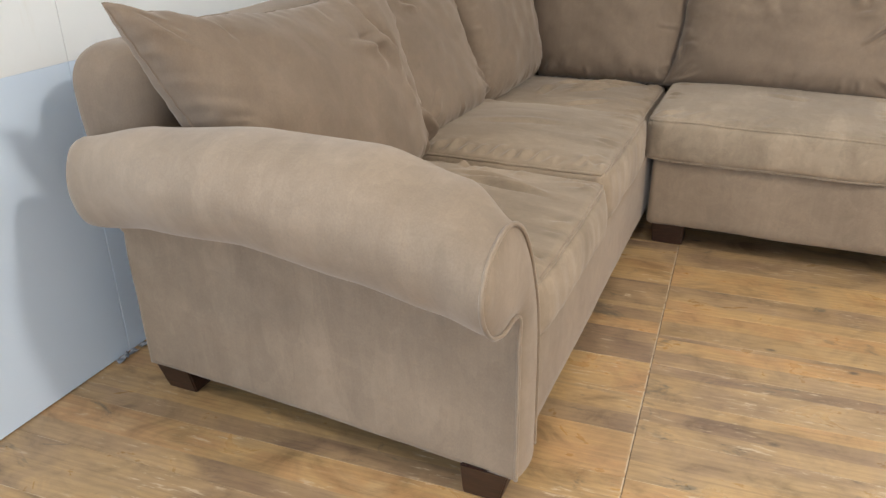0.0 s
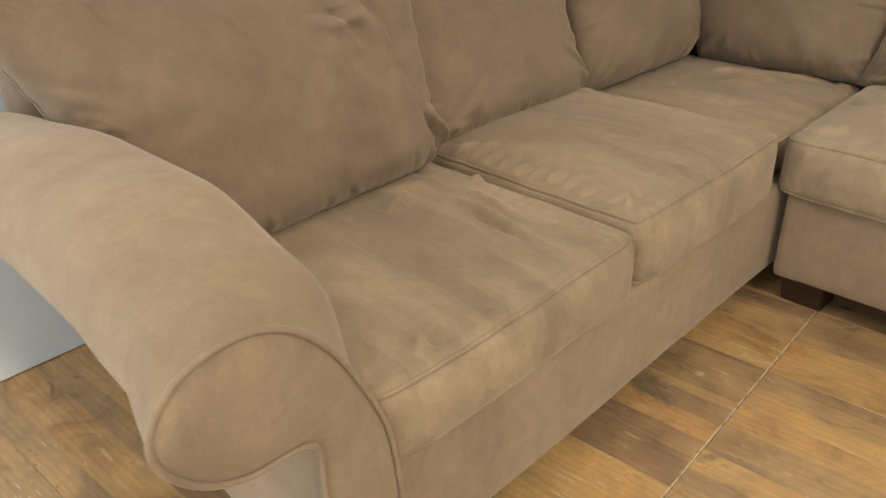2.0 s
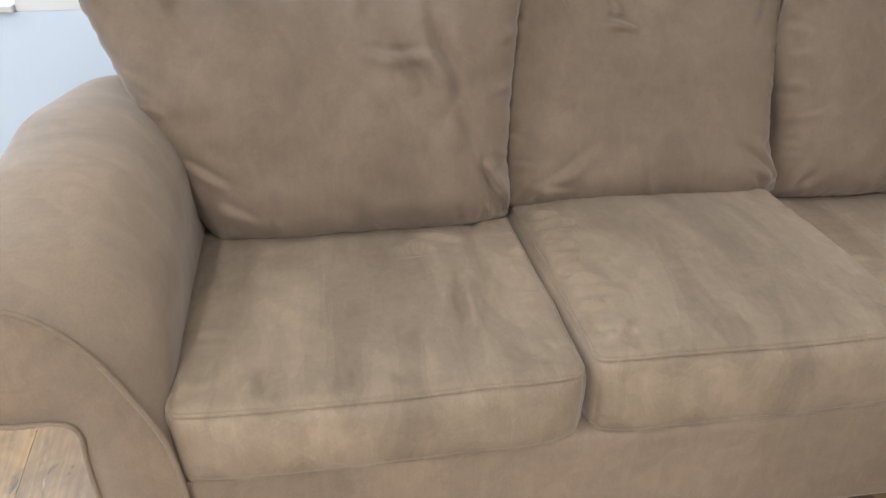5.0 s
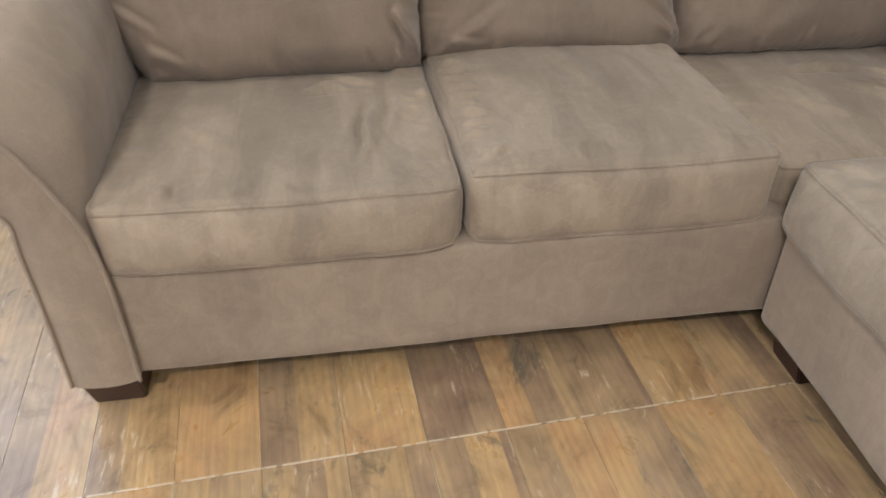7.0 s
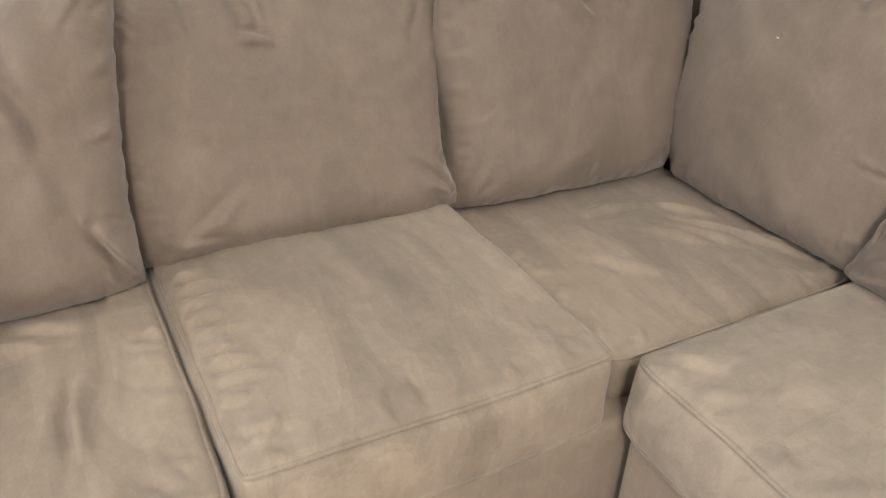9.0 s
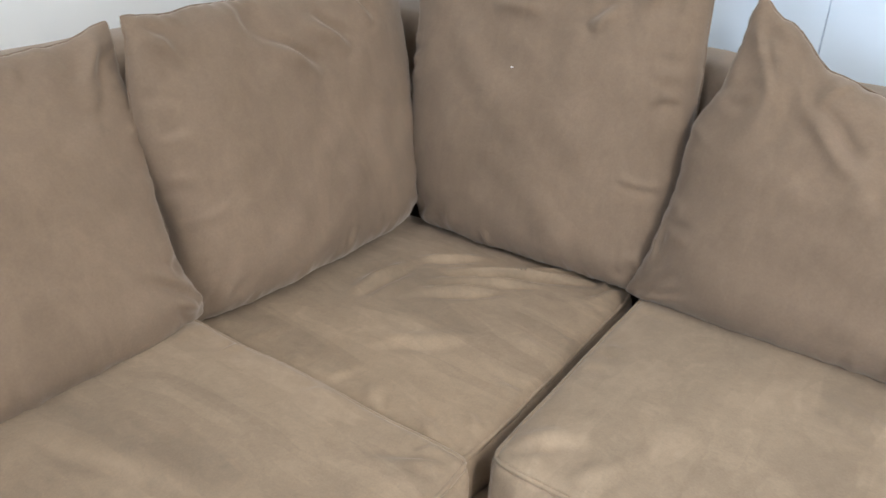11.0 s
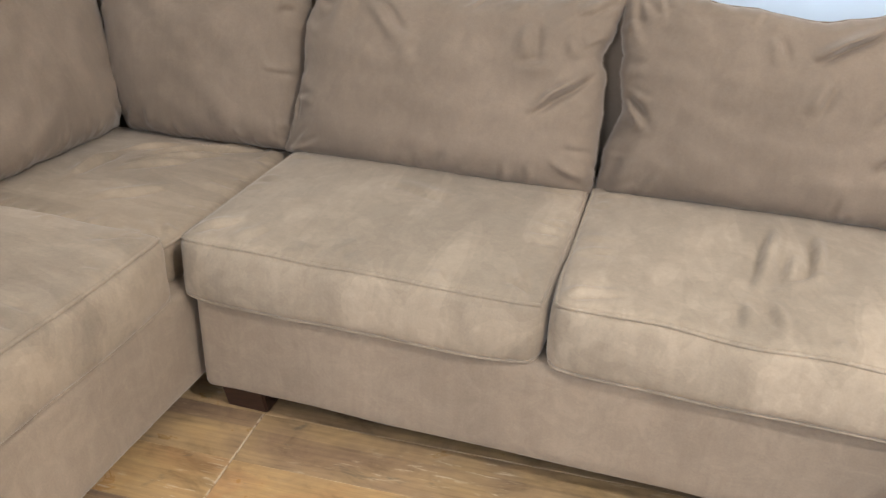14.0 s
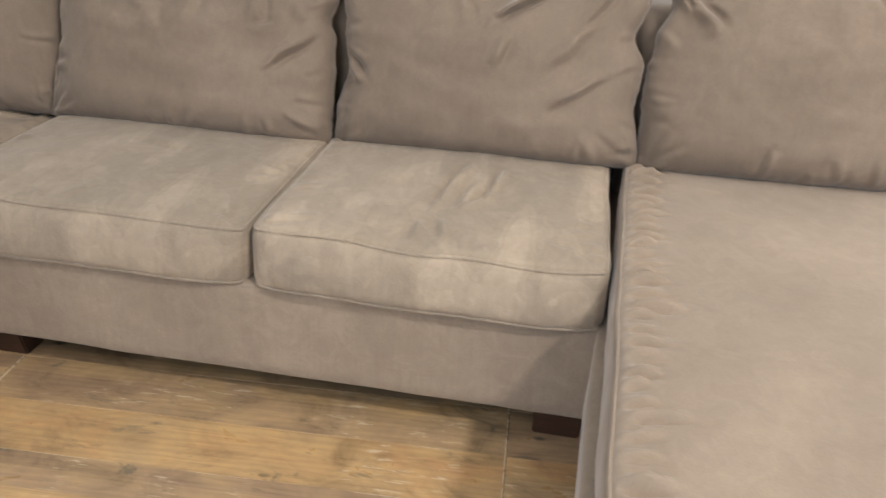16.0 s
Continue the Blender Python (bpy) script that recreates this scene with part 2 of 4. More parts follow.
# ---------------------------------------------------------------- mesh helpers
def thing(name, at, label, category, group=""):
    ob = new(name)
    ob.location = at
    ob.empty_display_size = 0.1
    return tagged(ob, label, category, group)


def origin_of(ob):
    p = Vector(ob.location)
    if ob.parent is not None:
        p += origin_of(ob.parent)
    return p


def part(name, bm, mat, parent, label="", smooth=True, kind=""):
    """Links a bmesh, given in world metres, as one mesh under parent."""
    bmesh.ops.recalc_face_normals(bm, faces=bm.faces)
    if parent is not None:
        bmesh.ops.translate(bm, verts=bm.verts, vec=-origin_of(parent))
    me = bpy.data.meshes.new(name)
    bm.to_mesh(me)
    bm.free()
    me.materials.append(mat)
    if smooth:
        me.polygons.foreach_set("use_smooth", [True] * len(me.polygons))
    ob = new(name, me)
    ob.parent = parent
    return tagged(ob, label, kind=kind)


def box_bm(x0, x1, y0, y1, z0, z1, bevel=0.0, segments=2):
    bm = bmesh.new()
    v = [bm.verts.new((x, y, z)) for x in (x0, x1) for y in (y0, y1) for z in (z0, z1)]
    for f in ((0, 1, 3, 2), (4, 6, 7, 5), (0, 4, 5, 1), (2, 3, 7, 6), (0, 2, 6, 4), (1, 5, 7, 3)):
        bm.faces.new([v[i] for i in f])
    if bevel:
        bmesh.ops.bevel(bm, geom=bm.edges[:], offset=bevel, segments=segments, affect="EDGES", profile=0.5)
    return bm


def tube_bm(points, r, sides=6, closed=True):
    """A round cord along points."""
    pts = [Vector(p) for p in points]
    n = len(pts)
    bm = bmesh.new()
    rings = []
    ref = Vector((0.31, 0.52, 0.79)).normalized()
    for i, p in enumerate(pts):
        a = pts[(i - 1) % n] if closed or i else p
        b = pts[(i + 1) % n] if closed or i < n - 1 else p
        d = (b - a).normalized()
        e1 = d.cross(ref)
        if e1.length < 0.05:
            e1 = d.cross(Vector((1, 0, 0)))
        e1.normalize()
        e2 = d.cross(e1)
        rings.append([bm.verts.new(p + r * (math.cos(k * math.tau / sides) * e1 + math.sin(k * math.tau / sides) * e2)) for k in range(sides)])
    for i in range(n if closed else n - 1):
        a, b = rings[i], rings[(i + 1) % n]
        best = 0
        if closed and i == n - 1:
            best = min(range(sides), key=lambda s: (a[0].co - b[s].co).length)
        for k in range(sides):
            bm.faces.new((a[k], a[(k + 1) % sides], b[(k + 1 + best) % sides], b[(k + best) % sides]))
    if not closed:
        bm.faces.new(rings[0]), bm.faces.new(rings[-1][::-1])
    return bm


def ticks(n, power=1.7):
    """n values from -1 to 1, denser near the ends."""
    out = []
    for i in range(n):
        s = -1 + 2 * i / (n - 1)
        out.append(math.copysign(1 - (1 - abs(s)) ** power, s))
    return out


def crease(p, q, x, y):
    """Signed distance across, and how far along, of (x, y) by the line from p to q."""
    dx, dy = q[0] - p[0], q[1] - p[1]
    l2 = dx * dx + dy * dy
    s = max(0.0, min(1.0, ((x - p[0]) * dx + (y - p[1]) * dy) / l2))
    cx, cy = p[0] + s * dx, p[1] + s * dy
    side = (x - cx) * dy - (y - cy) * dx
    return math.copysign(math.hypot(x - cx, y - cy), side), s


def folds(creases, x, y):
    """Height of a set of folds at (x, y): a groove with a soft ridge beside it."""
    h = 0.0
    wx, wy = 0.010 * noise.noise(Vector((x * 11, y * 11, 1.0))), 0.010 * noise.noise(Vector((x * 11, y * 11, 7.0)))
    for p, q, depth, width in creases:
        if x < min(p[0], q[0]) - 5 * width or x > max(p[0], q[0]) + 5 * width or y < min(p[1], q[1]) - 5 * width or y > max(p[1], q[1]) + 5 * width:
            continue
        d, s = crease(p, q, x + wx, y + wy)
        if abs(d) < 4 * width:
            fade = math.sin(math.pi * (0.03 + 0.94 * s))
            h += 2.0 * fade * depth * (-0.75 * math.exp(-(d / (0.8 * width)) ** 2) + math.exp(-((d - 1.5 * width) / (1.2 * width)) ** 2))
    return h


def knots(table, s):
    """A smooth curve through (place, value) pairs."""
    for (a, p), (b, q) in zip(table, table[1:]):
        if s <= b:
            k = max(0.0, (s - a) / (b - a))
            return p + (q - p) * k * k * (3 - 2 * k)
    return table[-1][1]


def seam_gathers(w, h, seed, along=6, corner=3, depth=0.0028):
    """Short pulls in the cloth: square to the seams and fanning out of the corners of a w x h face."""
    rnd = random.Random(seed * 13 + 5)
    out = []
    for sx, sy in ((1, 0), (-1, 0), (0, 1), (0, -1)):
        for _ in range(along):
            g = rnd.uniform(-0.85, 0.85)
            l, tilt = rnd.uniform(0.03, 0.09), rnd.uniform(-0.5, 0.5)
            p = (sx * w / 2 * 0.985, g * h / 2) if sx else (g * w / 2, sy * h / 2 * 0.985)
            d = (-sx, tilt) if sx else (tilt, -sy)
            out.append((p, (p[0] + d[0] * l, p[1] + d[1] * l), rnd.uniform(0.6, 1.3) * depth, rnd.uniform(0.009, 0.014)))
    for sx in (1, -1):
        for sy in (1, -1):
            for _ in range(corner):
                ang, l = rnd.uniform(0.25, 1.3), rnd.uniform(0.06, 0.13)
                p = (sx * (w / 2 - 0.02), sy * (h / 2 - 0.02))
                out.append((p, (p[0] - sx * l * math.cos(ang), p[1] - sy * l * math.sin(ang)), rnd.uniform(0.8, 1.6) * depth, rnd.uniform(0.011, 0.016)))
    return out


# ---------------------------------------------------------------- cushions
def seat_cushion(frame_of, width, depth, z0, z1, label, mat, crown=0.02, bulge=0.02, r=0.035, seed=1, creases=(), group="", side_bulge=0.006, front_drop=0.0, front_lean=0.0, wave=0.006, corner=0.03):
    """A boxed seat cushion. frame_of(a, b, c) turns a (across, from -width/2), b (depth, the front at +depth/2) and the height c into the world."""
    h = (width / 2, depth / 2, (z1 - z0) / 2)
    mid = (z0 + z1) / 2
    pulls = list(creases) + seam_gathers(width * 0.97, depth * 0.97, seed, 7, 2, 0.0026)

    def shape(p, cord=False):
        q = [max(-(h[i] - r), min(h[i] - r, p[i] * h[i])) for i in range(3)]
        d = Vector([p[i] * h[i] - q[i] for i in range(3)])
        if d.length > 1e-9:
            m = max(abs(c) for c in d)
            d = d.normalized() * m
        a, b, c = (q[i] + d[i] for i in range(3))
        X, Y, Z = p
        top = max(0.0, Z)
        c += crown * ((1 - X * X) * (1 - Y * Y)) ** 0.7 * (Z + 1) / 2
        b += bulge * (1 - X ** 6) * max(0.0, 1 - (Z + 0.25) ** 2 / 1.5625) * max(0.0, Y) ** 2
        b -= corner * max(0.0, Y) ** 2 * abs(X) ** 9
        a -= math.copysign(0.4 * corner * max(0.0, Y) ** 9 * abs(X) ** 3, X)
        b += front_lean * (1 - Z) / 2 * max(0.0, Y) ** 3
        a += math.copysign(side_bulge * (1 - Z * Z) * (1 - Y ** 4) * abs(X), X)
        c -= front_drop * max(0.0, Y) ** 3 * (Z + 1) / 2
        v = Vector((a * 3.1 + seed * 7.3, b * 3.1, c * 3.1 + seed))
        n1, n2 = noise.noise(v), noise.noise(v * 3.3)
        n3 = noise.noise(Vector((a * 26 + seed, b * 7, c * 9)))
        c += top * (0.0065 * n1 + 0.0022 * n2) * (1 - 0.5 * X ** 6) + wave * noise.noise(Vector((a * 5, seed * 3.1, 0.5))) * abs(Y) ** 2 * (0.4 + 0.6 * top)
        b += max(0.0, Y) * (0.0035 * n2 + 0.003 * n1 + 0.0026 * n3 * (1 - Z * Z))
        a += 0.004 * n2 * abs(X)
        # the seam lies in a small groove
        rim = 1.0 if abs(Z) > 0.999 and max(abs(X), abs(Y)) > 0.999 and not cord else 0.0
        if rim:
            a, b, c = a * (1 - 0.009 / h[0]), b * (1 - 0.009 / h[1]), c * (1 - 0.009 / h[2])
        if Z > 0.6:
            c += folds(pulls, a, b) * min(1.0, (1 - X * X) * 6) * min(1.0, (1 - Y * Y) * 6)
        return frame_of(a, b, mid + c)

    ta, tb, tc = ticks(112, 1.2), ticks(380, 1.1) if depth > 1 else ticks(112, 1.2), ticks(14, 1.4)
    na, nb, nc = len(ta), len(tb), len(tc)
    bm, grid = bmesh.new(), {}

    def vert(i, j, k):
        if (i, j, k) not in grid:
            grid[i, j, k] = bm.verts.new(shape((ta[i], tb[j], tc[k])))
        return grid[i, j, k]

    for k in (0, nc - 1):
        for i in range(na - 1):
            for j in range(nb - 1):
                bm.faces.new((vert(i, j, k), vert(i + 1, j, k), vert(i + 1, j + 1, k), vert(i, j + 1, k)))
    for j in (0, nb - 1):
        for i in range(na - 1):
            for k in range(nc - 1):
                bm.faces.new((vert(i, j, k), vert(i + 1, j, k), vert(i + 1, j, k + 1), vert(i, j, k + 1)))
    for i in (0, na - 1):
        for j in range(nb - 1):
            for k in range(nc - 1):
                bm.faces.new((vert(i, j, k), vert(i, j + 1, k), vert(i, j + 1, k + 1), vert(i, j, k + 1)))
    ob = thing("seat_cushion", frame_of(0, 0, z0), label, "cushion", group)
    part("cover", bm, mat, ob)
    for Z in (1.0, -1.0):
        loop = [(s, 1.0) for s in ticks(40)] + [(1.0, -s) for s in ticks(40)[1:]] + [(-s, -1.0) for s in ticks(40)[1:]] + [(-1.0, s) for s in ticks(40)[1:-1]]
        part("piping", tube_bm([shape((X, Y, Z), True) for X, Y in loop], 0.0048), mat, ob, "thin corded seam in the same suede")
    return ob


FLAT = ((-1, 0.0), (1, 0.0))


def back_pillow(bl, br, tr, tl, face, thick, label, mat, seed=1, left=FLAT, right=FLAT, top=FLAT, bottom=FLAT, creases=(), belly=0.3, group="", puff=0.42, crest=0.5, side_roll=3.0):
    """A loose knife-edge back pillow between four corners (seen from its front: bottom left, bottom right, top right, top left).
    face: the way its front looks. left, right: how far these seams stray sideways, from bottom to top; top, bottom: how far these stray upwards, from left to right."""
    bl, br, tr, tl, face = (Vector(v) for v in (bl, br, tr, tl, face))
    face.normalize()
    across = ((br - bl) + (tr - tl)).normalized()
    up = ((tl - bl) + (tr - br)).normalized()
    w = ((br - bl).length + (tr - tl).length) / 2
    hh = ((tl - bl).length + (tr - br).length) / 2
    pulls = list(creases) + seam_gathers(w, hh, seed)

    def shape(u, v, side):
        s, r_ = (u + 1) / 2, (v + 1) / 2
        p = bl * (1 - s) * (1 - r_) + br * s * (1 - r_) + tr * s * r_ + tl * (1 - s) * r_
        p += across * (knots(left, v) * (1 - s) ** 1.6 + knots(right, v) * s ** 1.6)
        p += up * (knots(top, u) * r_ ** 1.6 + knots(bottom, u) * (1 - r_) ** 1.6)
        f = (1 - abs(u) ** side_roll) ** puff * ((1 - v ** 2.2) ** crest if v > 0 else (1 - abs(v) ** 4.5) ** 0.40)
        f *= 1 - belly * v
        out = side * thick / 2 * f
        if side > 0:
            soft = Vector((u * 1.6 + seed * 5.1, v * 1.6, seed * 1.7))
            out += min(1.0, 3 * f) * (0.008 * noise.noise(soft) + 0.006 * noise.noise(soft * 3.0))
            # the cloth sags into soft swags below the top seam
            out += 0.014 * noise.noise(Vector((u * 5.5 + seed * 3.1, v * 1.8 + u * 1.2, 2.0))) * max(0.0, v) ** 1.5 * min(1.0, 4 * f)
            out += folds(pulls, u * w / 2, v * hh / 2) * min(1.0, 4 * f)
        else:
            out *= 0.55
        p += face * out
        j = noise.noise(Vector((u * 4 + seed * 2, v * 4, 9.0)))
        k = noise.noise(Vector((u * 17 + seed, v * 13, 4.0)))
        p += up * (0.005 * j + 0.0035 * k) * abs(v) ** 5 + across * (0.005 * j + 0.0035 * k) * abs(u) ** 5
        return p

    tu, tv = ticks(180, 1.2), ticks(128, 1.2)
    bm, grid = bmesh.new(), {}

    def vert(i, j, side):
        rim = i in (0, len(tu) - 1) or j in (0, len(tv) - 1)
        key = (i, j, 0 if rim else side)
        if key not in grid:
            grid[key] = bm.verts.new(shape(tu[i], tv[j], side))
        return grid[key]

    for side in (1, -1):
        for i in range(len(tu) - 1):
            for j in range(len(tv) - 1):
                q = (vert(i, j, side), vert(i + 1, j, side), vert(i + 1, j + 1, side), vert(i, j + 1, side))
                bm.faces.new(q if side > 0 else q[::-1])
    ob = thing("back_pillow", (bl + br) / 2, label, "cushion", group)
    part("cover", bm, mat, ob)
    s = ticks(36, 1.4)
    loop = [(a, -1.0) for a in s] + [(1.0, a) for a in s[1:]] + [(-a, 1.0) for a in s[1:]] + [(-1.0, -a) for a in s[1:-1]]
    part("piping", tube_bm([shape(u, v, 1) for u, v in loop], 0.0021), mat, ob, "thin corded seam in the same suede")
    return ob


def soft_box(x0, x1, y0, y1, z0, z1, r, seed=1, wobble=0.004, n=(24, 40, 12), taper=None):
    """An upholstered block: rounded edges and a slightly uneven skin."""
    lo, hi = Vector((x0, y0, z0)), Vector((x1, y1, z1))
    c, h = (lo + hi) / 2, (hi - lo) / 2
    tk = [ticks(m, 1.5) for m in n]
    bm, grid = bmesh.new(), {}

    def vert(*ijk):
        if ijk not in grid:
            p = [tk[a][ijk[a]] for a in range(3)]
            q = Vector([max(-(h[a] - r), min(h[a] - r, p[a] * h[a])) for a in range(3)])
            d = Vector([p[a] * h[a] for a in range(3)]) - q
            if d.length > 1e-9:
                d = d.normalized() * max(abs(e) for e in d)
            w = c + q + d
            nn = noise.noise(w * 3.0 + Vector((seed, 0, 0))) + 0.4 * noise.noise(w * 11.0)
            w += (d.normalized() if d.length > 1e-9 else Vector((0, 0, 0))) * wobble * nn
            if taper:
                w = taper(w)
            grid[ijk] = bm.verts.new(w)
        return grid[ijk]

    for ax in range(3):
        o = [a for a in range(3) if a != ax]
        for end in (0, n[ax] - 1):
            for i in range(n[o[0]] - 1):
                for j in range(n[o[1]] - 1):
                    idx = []
                    for di, dj in ((0, 0), (1, 0), (1, 1), (0, 1)):
                        k = [0, 0, 0]
                        k[ax], k[o[0]], k[o[1]] = end, i + di, j + dj
                        idx.append(vert(*k))
                    bm.faces.new(idx)
    return bm


def leg_bm(x0, x1, y0, y1, z1, fx, fy):
    """A square tapered foot; fx, fy: how far the foot's bottom draws in on the low and the high side."""
    bm = bmesh.new()
    top = [bm.verts.new((x, y, z1)) for x, y in ((x0, y0), (x1, y0), (x1, y1), (x0, y1))]
    low = [bm.verts.new((x, y, 0.0)) for x, y in ((x0 + fx[0], y0 + fy[0]), (x1 - fx[1], y0 + fy[0]), (x1 - fx[1], y1 - fy[1]), (x0 + fx[0], y1 - fy[1]))]
    bm.faces.new(top), bm.faces.new(low[::-1])
    for i in range(4):
        bm.faces.new((top[i], low[i], low[(i + 1) % 4], top[(i + 1) % 4]))
    bmesh.ops.bevel(bm, geom=bm.edges[:], offset=0.004, segments=2, affect="EDGES")
    return bm


# ---------------------------------------------------------------- sofa: the section along the side wall, with its rolled arm
BASE_Z, DECK_Z = 0.092, 0.35
sofa = thing("sofa_section", (0.5, 3.6, 0), "tan microsuede sofa section with one rolled arm, on dark wooden feet", "sofa", "sectional sofa")


def profile(points, per=6):
    """A smooth line through (y, z) points."""
    out = []
    n = len(points)
    for i in range(n - 1):
        p0, p1, p2, p3 = points[max(0, i - 1)], points[i], points[i + 1], points[min(n - 1, i + 2)]
        for k in range(per):
            s = k / per
            out.append(tuple(0.5 * (2 * p1[a] + (p2[a] - p0[a]) * s + (2 * p0[a] - 5 * p1[a] + 4 * p2[a] - p3[a]) * s * s + (3 * p1[a] - p0[a] - 3 * p2[a] + p3[a]) * s ** 3) for a in (0, 1)))
    out.append(points[-1])
    return out


ARM = profile([(2.612, 0.092), (2.611, 0.20), (2.609, 0.32), (2.606, 0.43), (2.607, 0.486), (2.580, 0.510), (2.505, 0.514), (2.444, 0.542), (2.402, 0.594),
               (2.396, 0.645), (2.436, 0.698), (2.512, 0.718), (2.584, 0.696), (2.645, 0.632), (2.690, 0.545), (2.726, 0.450), (2.740, 0.340), (2.744, 0.20), (2.745, 0.092)])
X_FRONT, X_BACK = 1.040, 0.0
# how far the top of the roll, its underside, the inner face and the side wall move on the way back
SWEEP = [(-0.01, 0.0, 0.01, 0.02, 0.063), (0.06, 0.040, 0.035, 0.015, 0.063), (0.25, 0.080, 0.062, 0.034, 0.054), (0.50, 0.100, 0.074, 0.058, 0.040), (0.75, 0.092, 0.036, 0.072, 0.022),
         (0.93, 0.046, 0.006, 0.068, 0.008), (1.04, 0.0, 0.0, 0.0, 0.0)]


def sweep(x):
    for a, b_ in zip(SWEEP, SWEEP[1:]):
        if x <= b_[0]:
            s = max(0.0, (x - a[0]) / (b_[0] - a[0]))
            s = 0.5 * s + 0.5 * s * s * (3 - 2 * s)
            return [p + (q - p) * s for p, q in zip(a[1:], b_[1:])]
    return [0.0] * 4


def step(a, b_, v):
    s = max(0.0, min(1.0, (v - a) / (b_ - a)))
    return s * s * (3 - 2 * s)


def arm_point(x, y, z):
    """A point of the arm's outline, carried back along the arm to x."""
    top, low, inn, side = sweep(x)
    h = step(0.50, 0.71, z)
    zz = z + step(0.38, 0.50, z) * (low * (1 - h) + top * h)
    yy = y
    if y < 2.57:
        yy = 2.57 + (y - 2.57) * (1 - 0.62 * (1 - step(-0.05, 0.48, x)))
    if y > 2.66 or (y > 2.60 and z > 0.55):
        yy += inn * step(0.42, 0.62, z)
    elif z > 0.47:
        yy += inn * (0.40 + 0.60 * step(2.44, 2.60, y) * step(0.60, 0.68, z)) * step(2.62, 2.57, y if z < 0.55 else 2.5)
        yy += side * step(2.56, 2.62, y) * (1 - step(0.46, 0.55, z))
    else:
        yy += side
    # the rounded back end of the roll
    e = max(0.0, min(1.0, (0.07 - x) / (0.07 - X_BACK)))
    if e > 0 and z > 0.49:
        m = 0.45 + 0.55 * math.sqrt(max(0.0, 1 - e * e))
        yy, zz = 2.62 + (yy - 2.62) * m, 0.61 + (zz - 0.61) * m
    return Vector((x, yy, zz))


bm = bmesh.new()
xs = [X_BACK + (X_FRONT - X_BACK) * (0.5 + 0.5 * s) for s in ticks(46, 1.35)]
rows = []
for i, x in enumerate(xs):
    row = []
    for y, z in ARM:
        p = arm_point(x, y, z)
        n = noise.noise(p * 3.2) + 0.5 * noise.noise(p * 9.0)
        p += Vector((0, -0.004 * n, 0.003 * n))
        row.append(bm.verts.new(p))
    rows.append(row)
for a, b_ in zip(rows, rows[1:]):
    for k in range(len(ARM) - 1):
        bm.faces.new((a[k], a[k + 1], b_[k + 1], b_[k]))
bm.faces.new(rows[0])
for a, b_ in zip(rows, rows[1:]):
    bm.faces.new((a[0], b_[0], b_[-1], a[-1]))
part("arm", bm, SUEDE_ARM, sofa, "rolled arm that sweeps down to a scrolled front")

# the padded front panel of the arm
bm = bmesh.new()
m_ = len(ARM)
strips = []
for k in range(m_ // 2 + 1):
    (ya, za), (yb, zb) = ARM[k], ARM[m_ - 1 - k]
    full = min(1.0, math.hypot(yb - ya, zb - za) / 0.10)
    strips.append([bm.verts.new((X_FRONT + 0.015 * full * math.sin(math.pi * i / 10) ** 0.7, ya + (yb - ya) * i / 10, za + (zb - za) * i / 10)) for i in range(11)])
for a, b_ in zip(strips, strips[1:]):
    for i in range(10):
        bm.faces.new((a[i], a[i + 1], b_[i + 1], b_[i]))
bmesh.ops.remove_doubles(bm, verts=bm.verts, dist=0.0005)
part("arm_panel", bm, SUEDE_FLAT, sofa, "padded scroll panel on the arm's front")
part("piping", tube_bm([Vector((X_FRONT + 0.004, y, z)) for y, z in ARM], 0.0048, closed=False), SUEDE_FLAT, sofa, "corded seam round the scroll panel")

part("base", soft_box(0.0, 1.028, 2.70, 4.94, BASE_Z, DECK_Z, 0.016, 3, 0.004, (20, 60, 10)), SUEDE_FLAT, sofa, "upholstered rail under the seat cushions")
part("dust_cover", box_bm(0.03, 0.99, 2.69, 4.90, BASE_Z - 0.006, BASE_Z + 0.01), DUST, sofa, "black cloth under the frame")


def lean_w(w):
    k = max(0.0, (w.z - 0.33) / 0.6)
    w.x -= 0.055 * k
    return w


part("back_frame", soft_box(-0.035, 0.20, 2.695, 4.985, 0.15, 0.60, 0.03, 15, 0.003, (10, 30, 10)), SUEDE_SHADED, sofa, "lower part of the padded back")
part("backrest", soft_box(-0.045, 0.22, 2.640, 4.99, 0.52, 0.925, 0.10, 5, 0.008, (16, 60, 26), lean_w), SUEDE_SHADED, sofa, "padded back with a rounded top")


def lean_n(w):
    k = max(0.0, (w.z - 0.33) / 0.6)
    w.y += 0.045 * k
    return w


part("corner_back", soft_box(0.10, 1.055, 4.83, 5.035, 0.20, 0.905, 0.05, 6, 0.005, (36, 14, 24), lean_n), SUEDE_SHADED, sofa, "padded return of the back at the corner")
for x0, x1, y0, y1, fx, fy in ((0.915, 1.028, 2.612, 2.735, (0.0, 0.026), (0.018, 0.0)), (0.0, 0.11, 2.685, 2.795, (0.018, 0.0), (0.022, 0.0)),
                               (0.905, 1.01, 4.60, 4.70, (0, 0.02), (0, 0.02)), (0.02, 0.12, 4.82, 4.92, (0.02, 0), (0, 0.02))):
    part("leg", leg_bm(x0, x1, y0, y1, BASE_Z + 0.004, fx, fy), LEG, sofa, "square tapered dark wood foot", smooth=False)


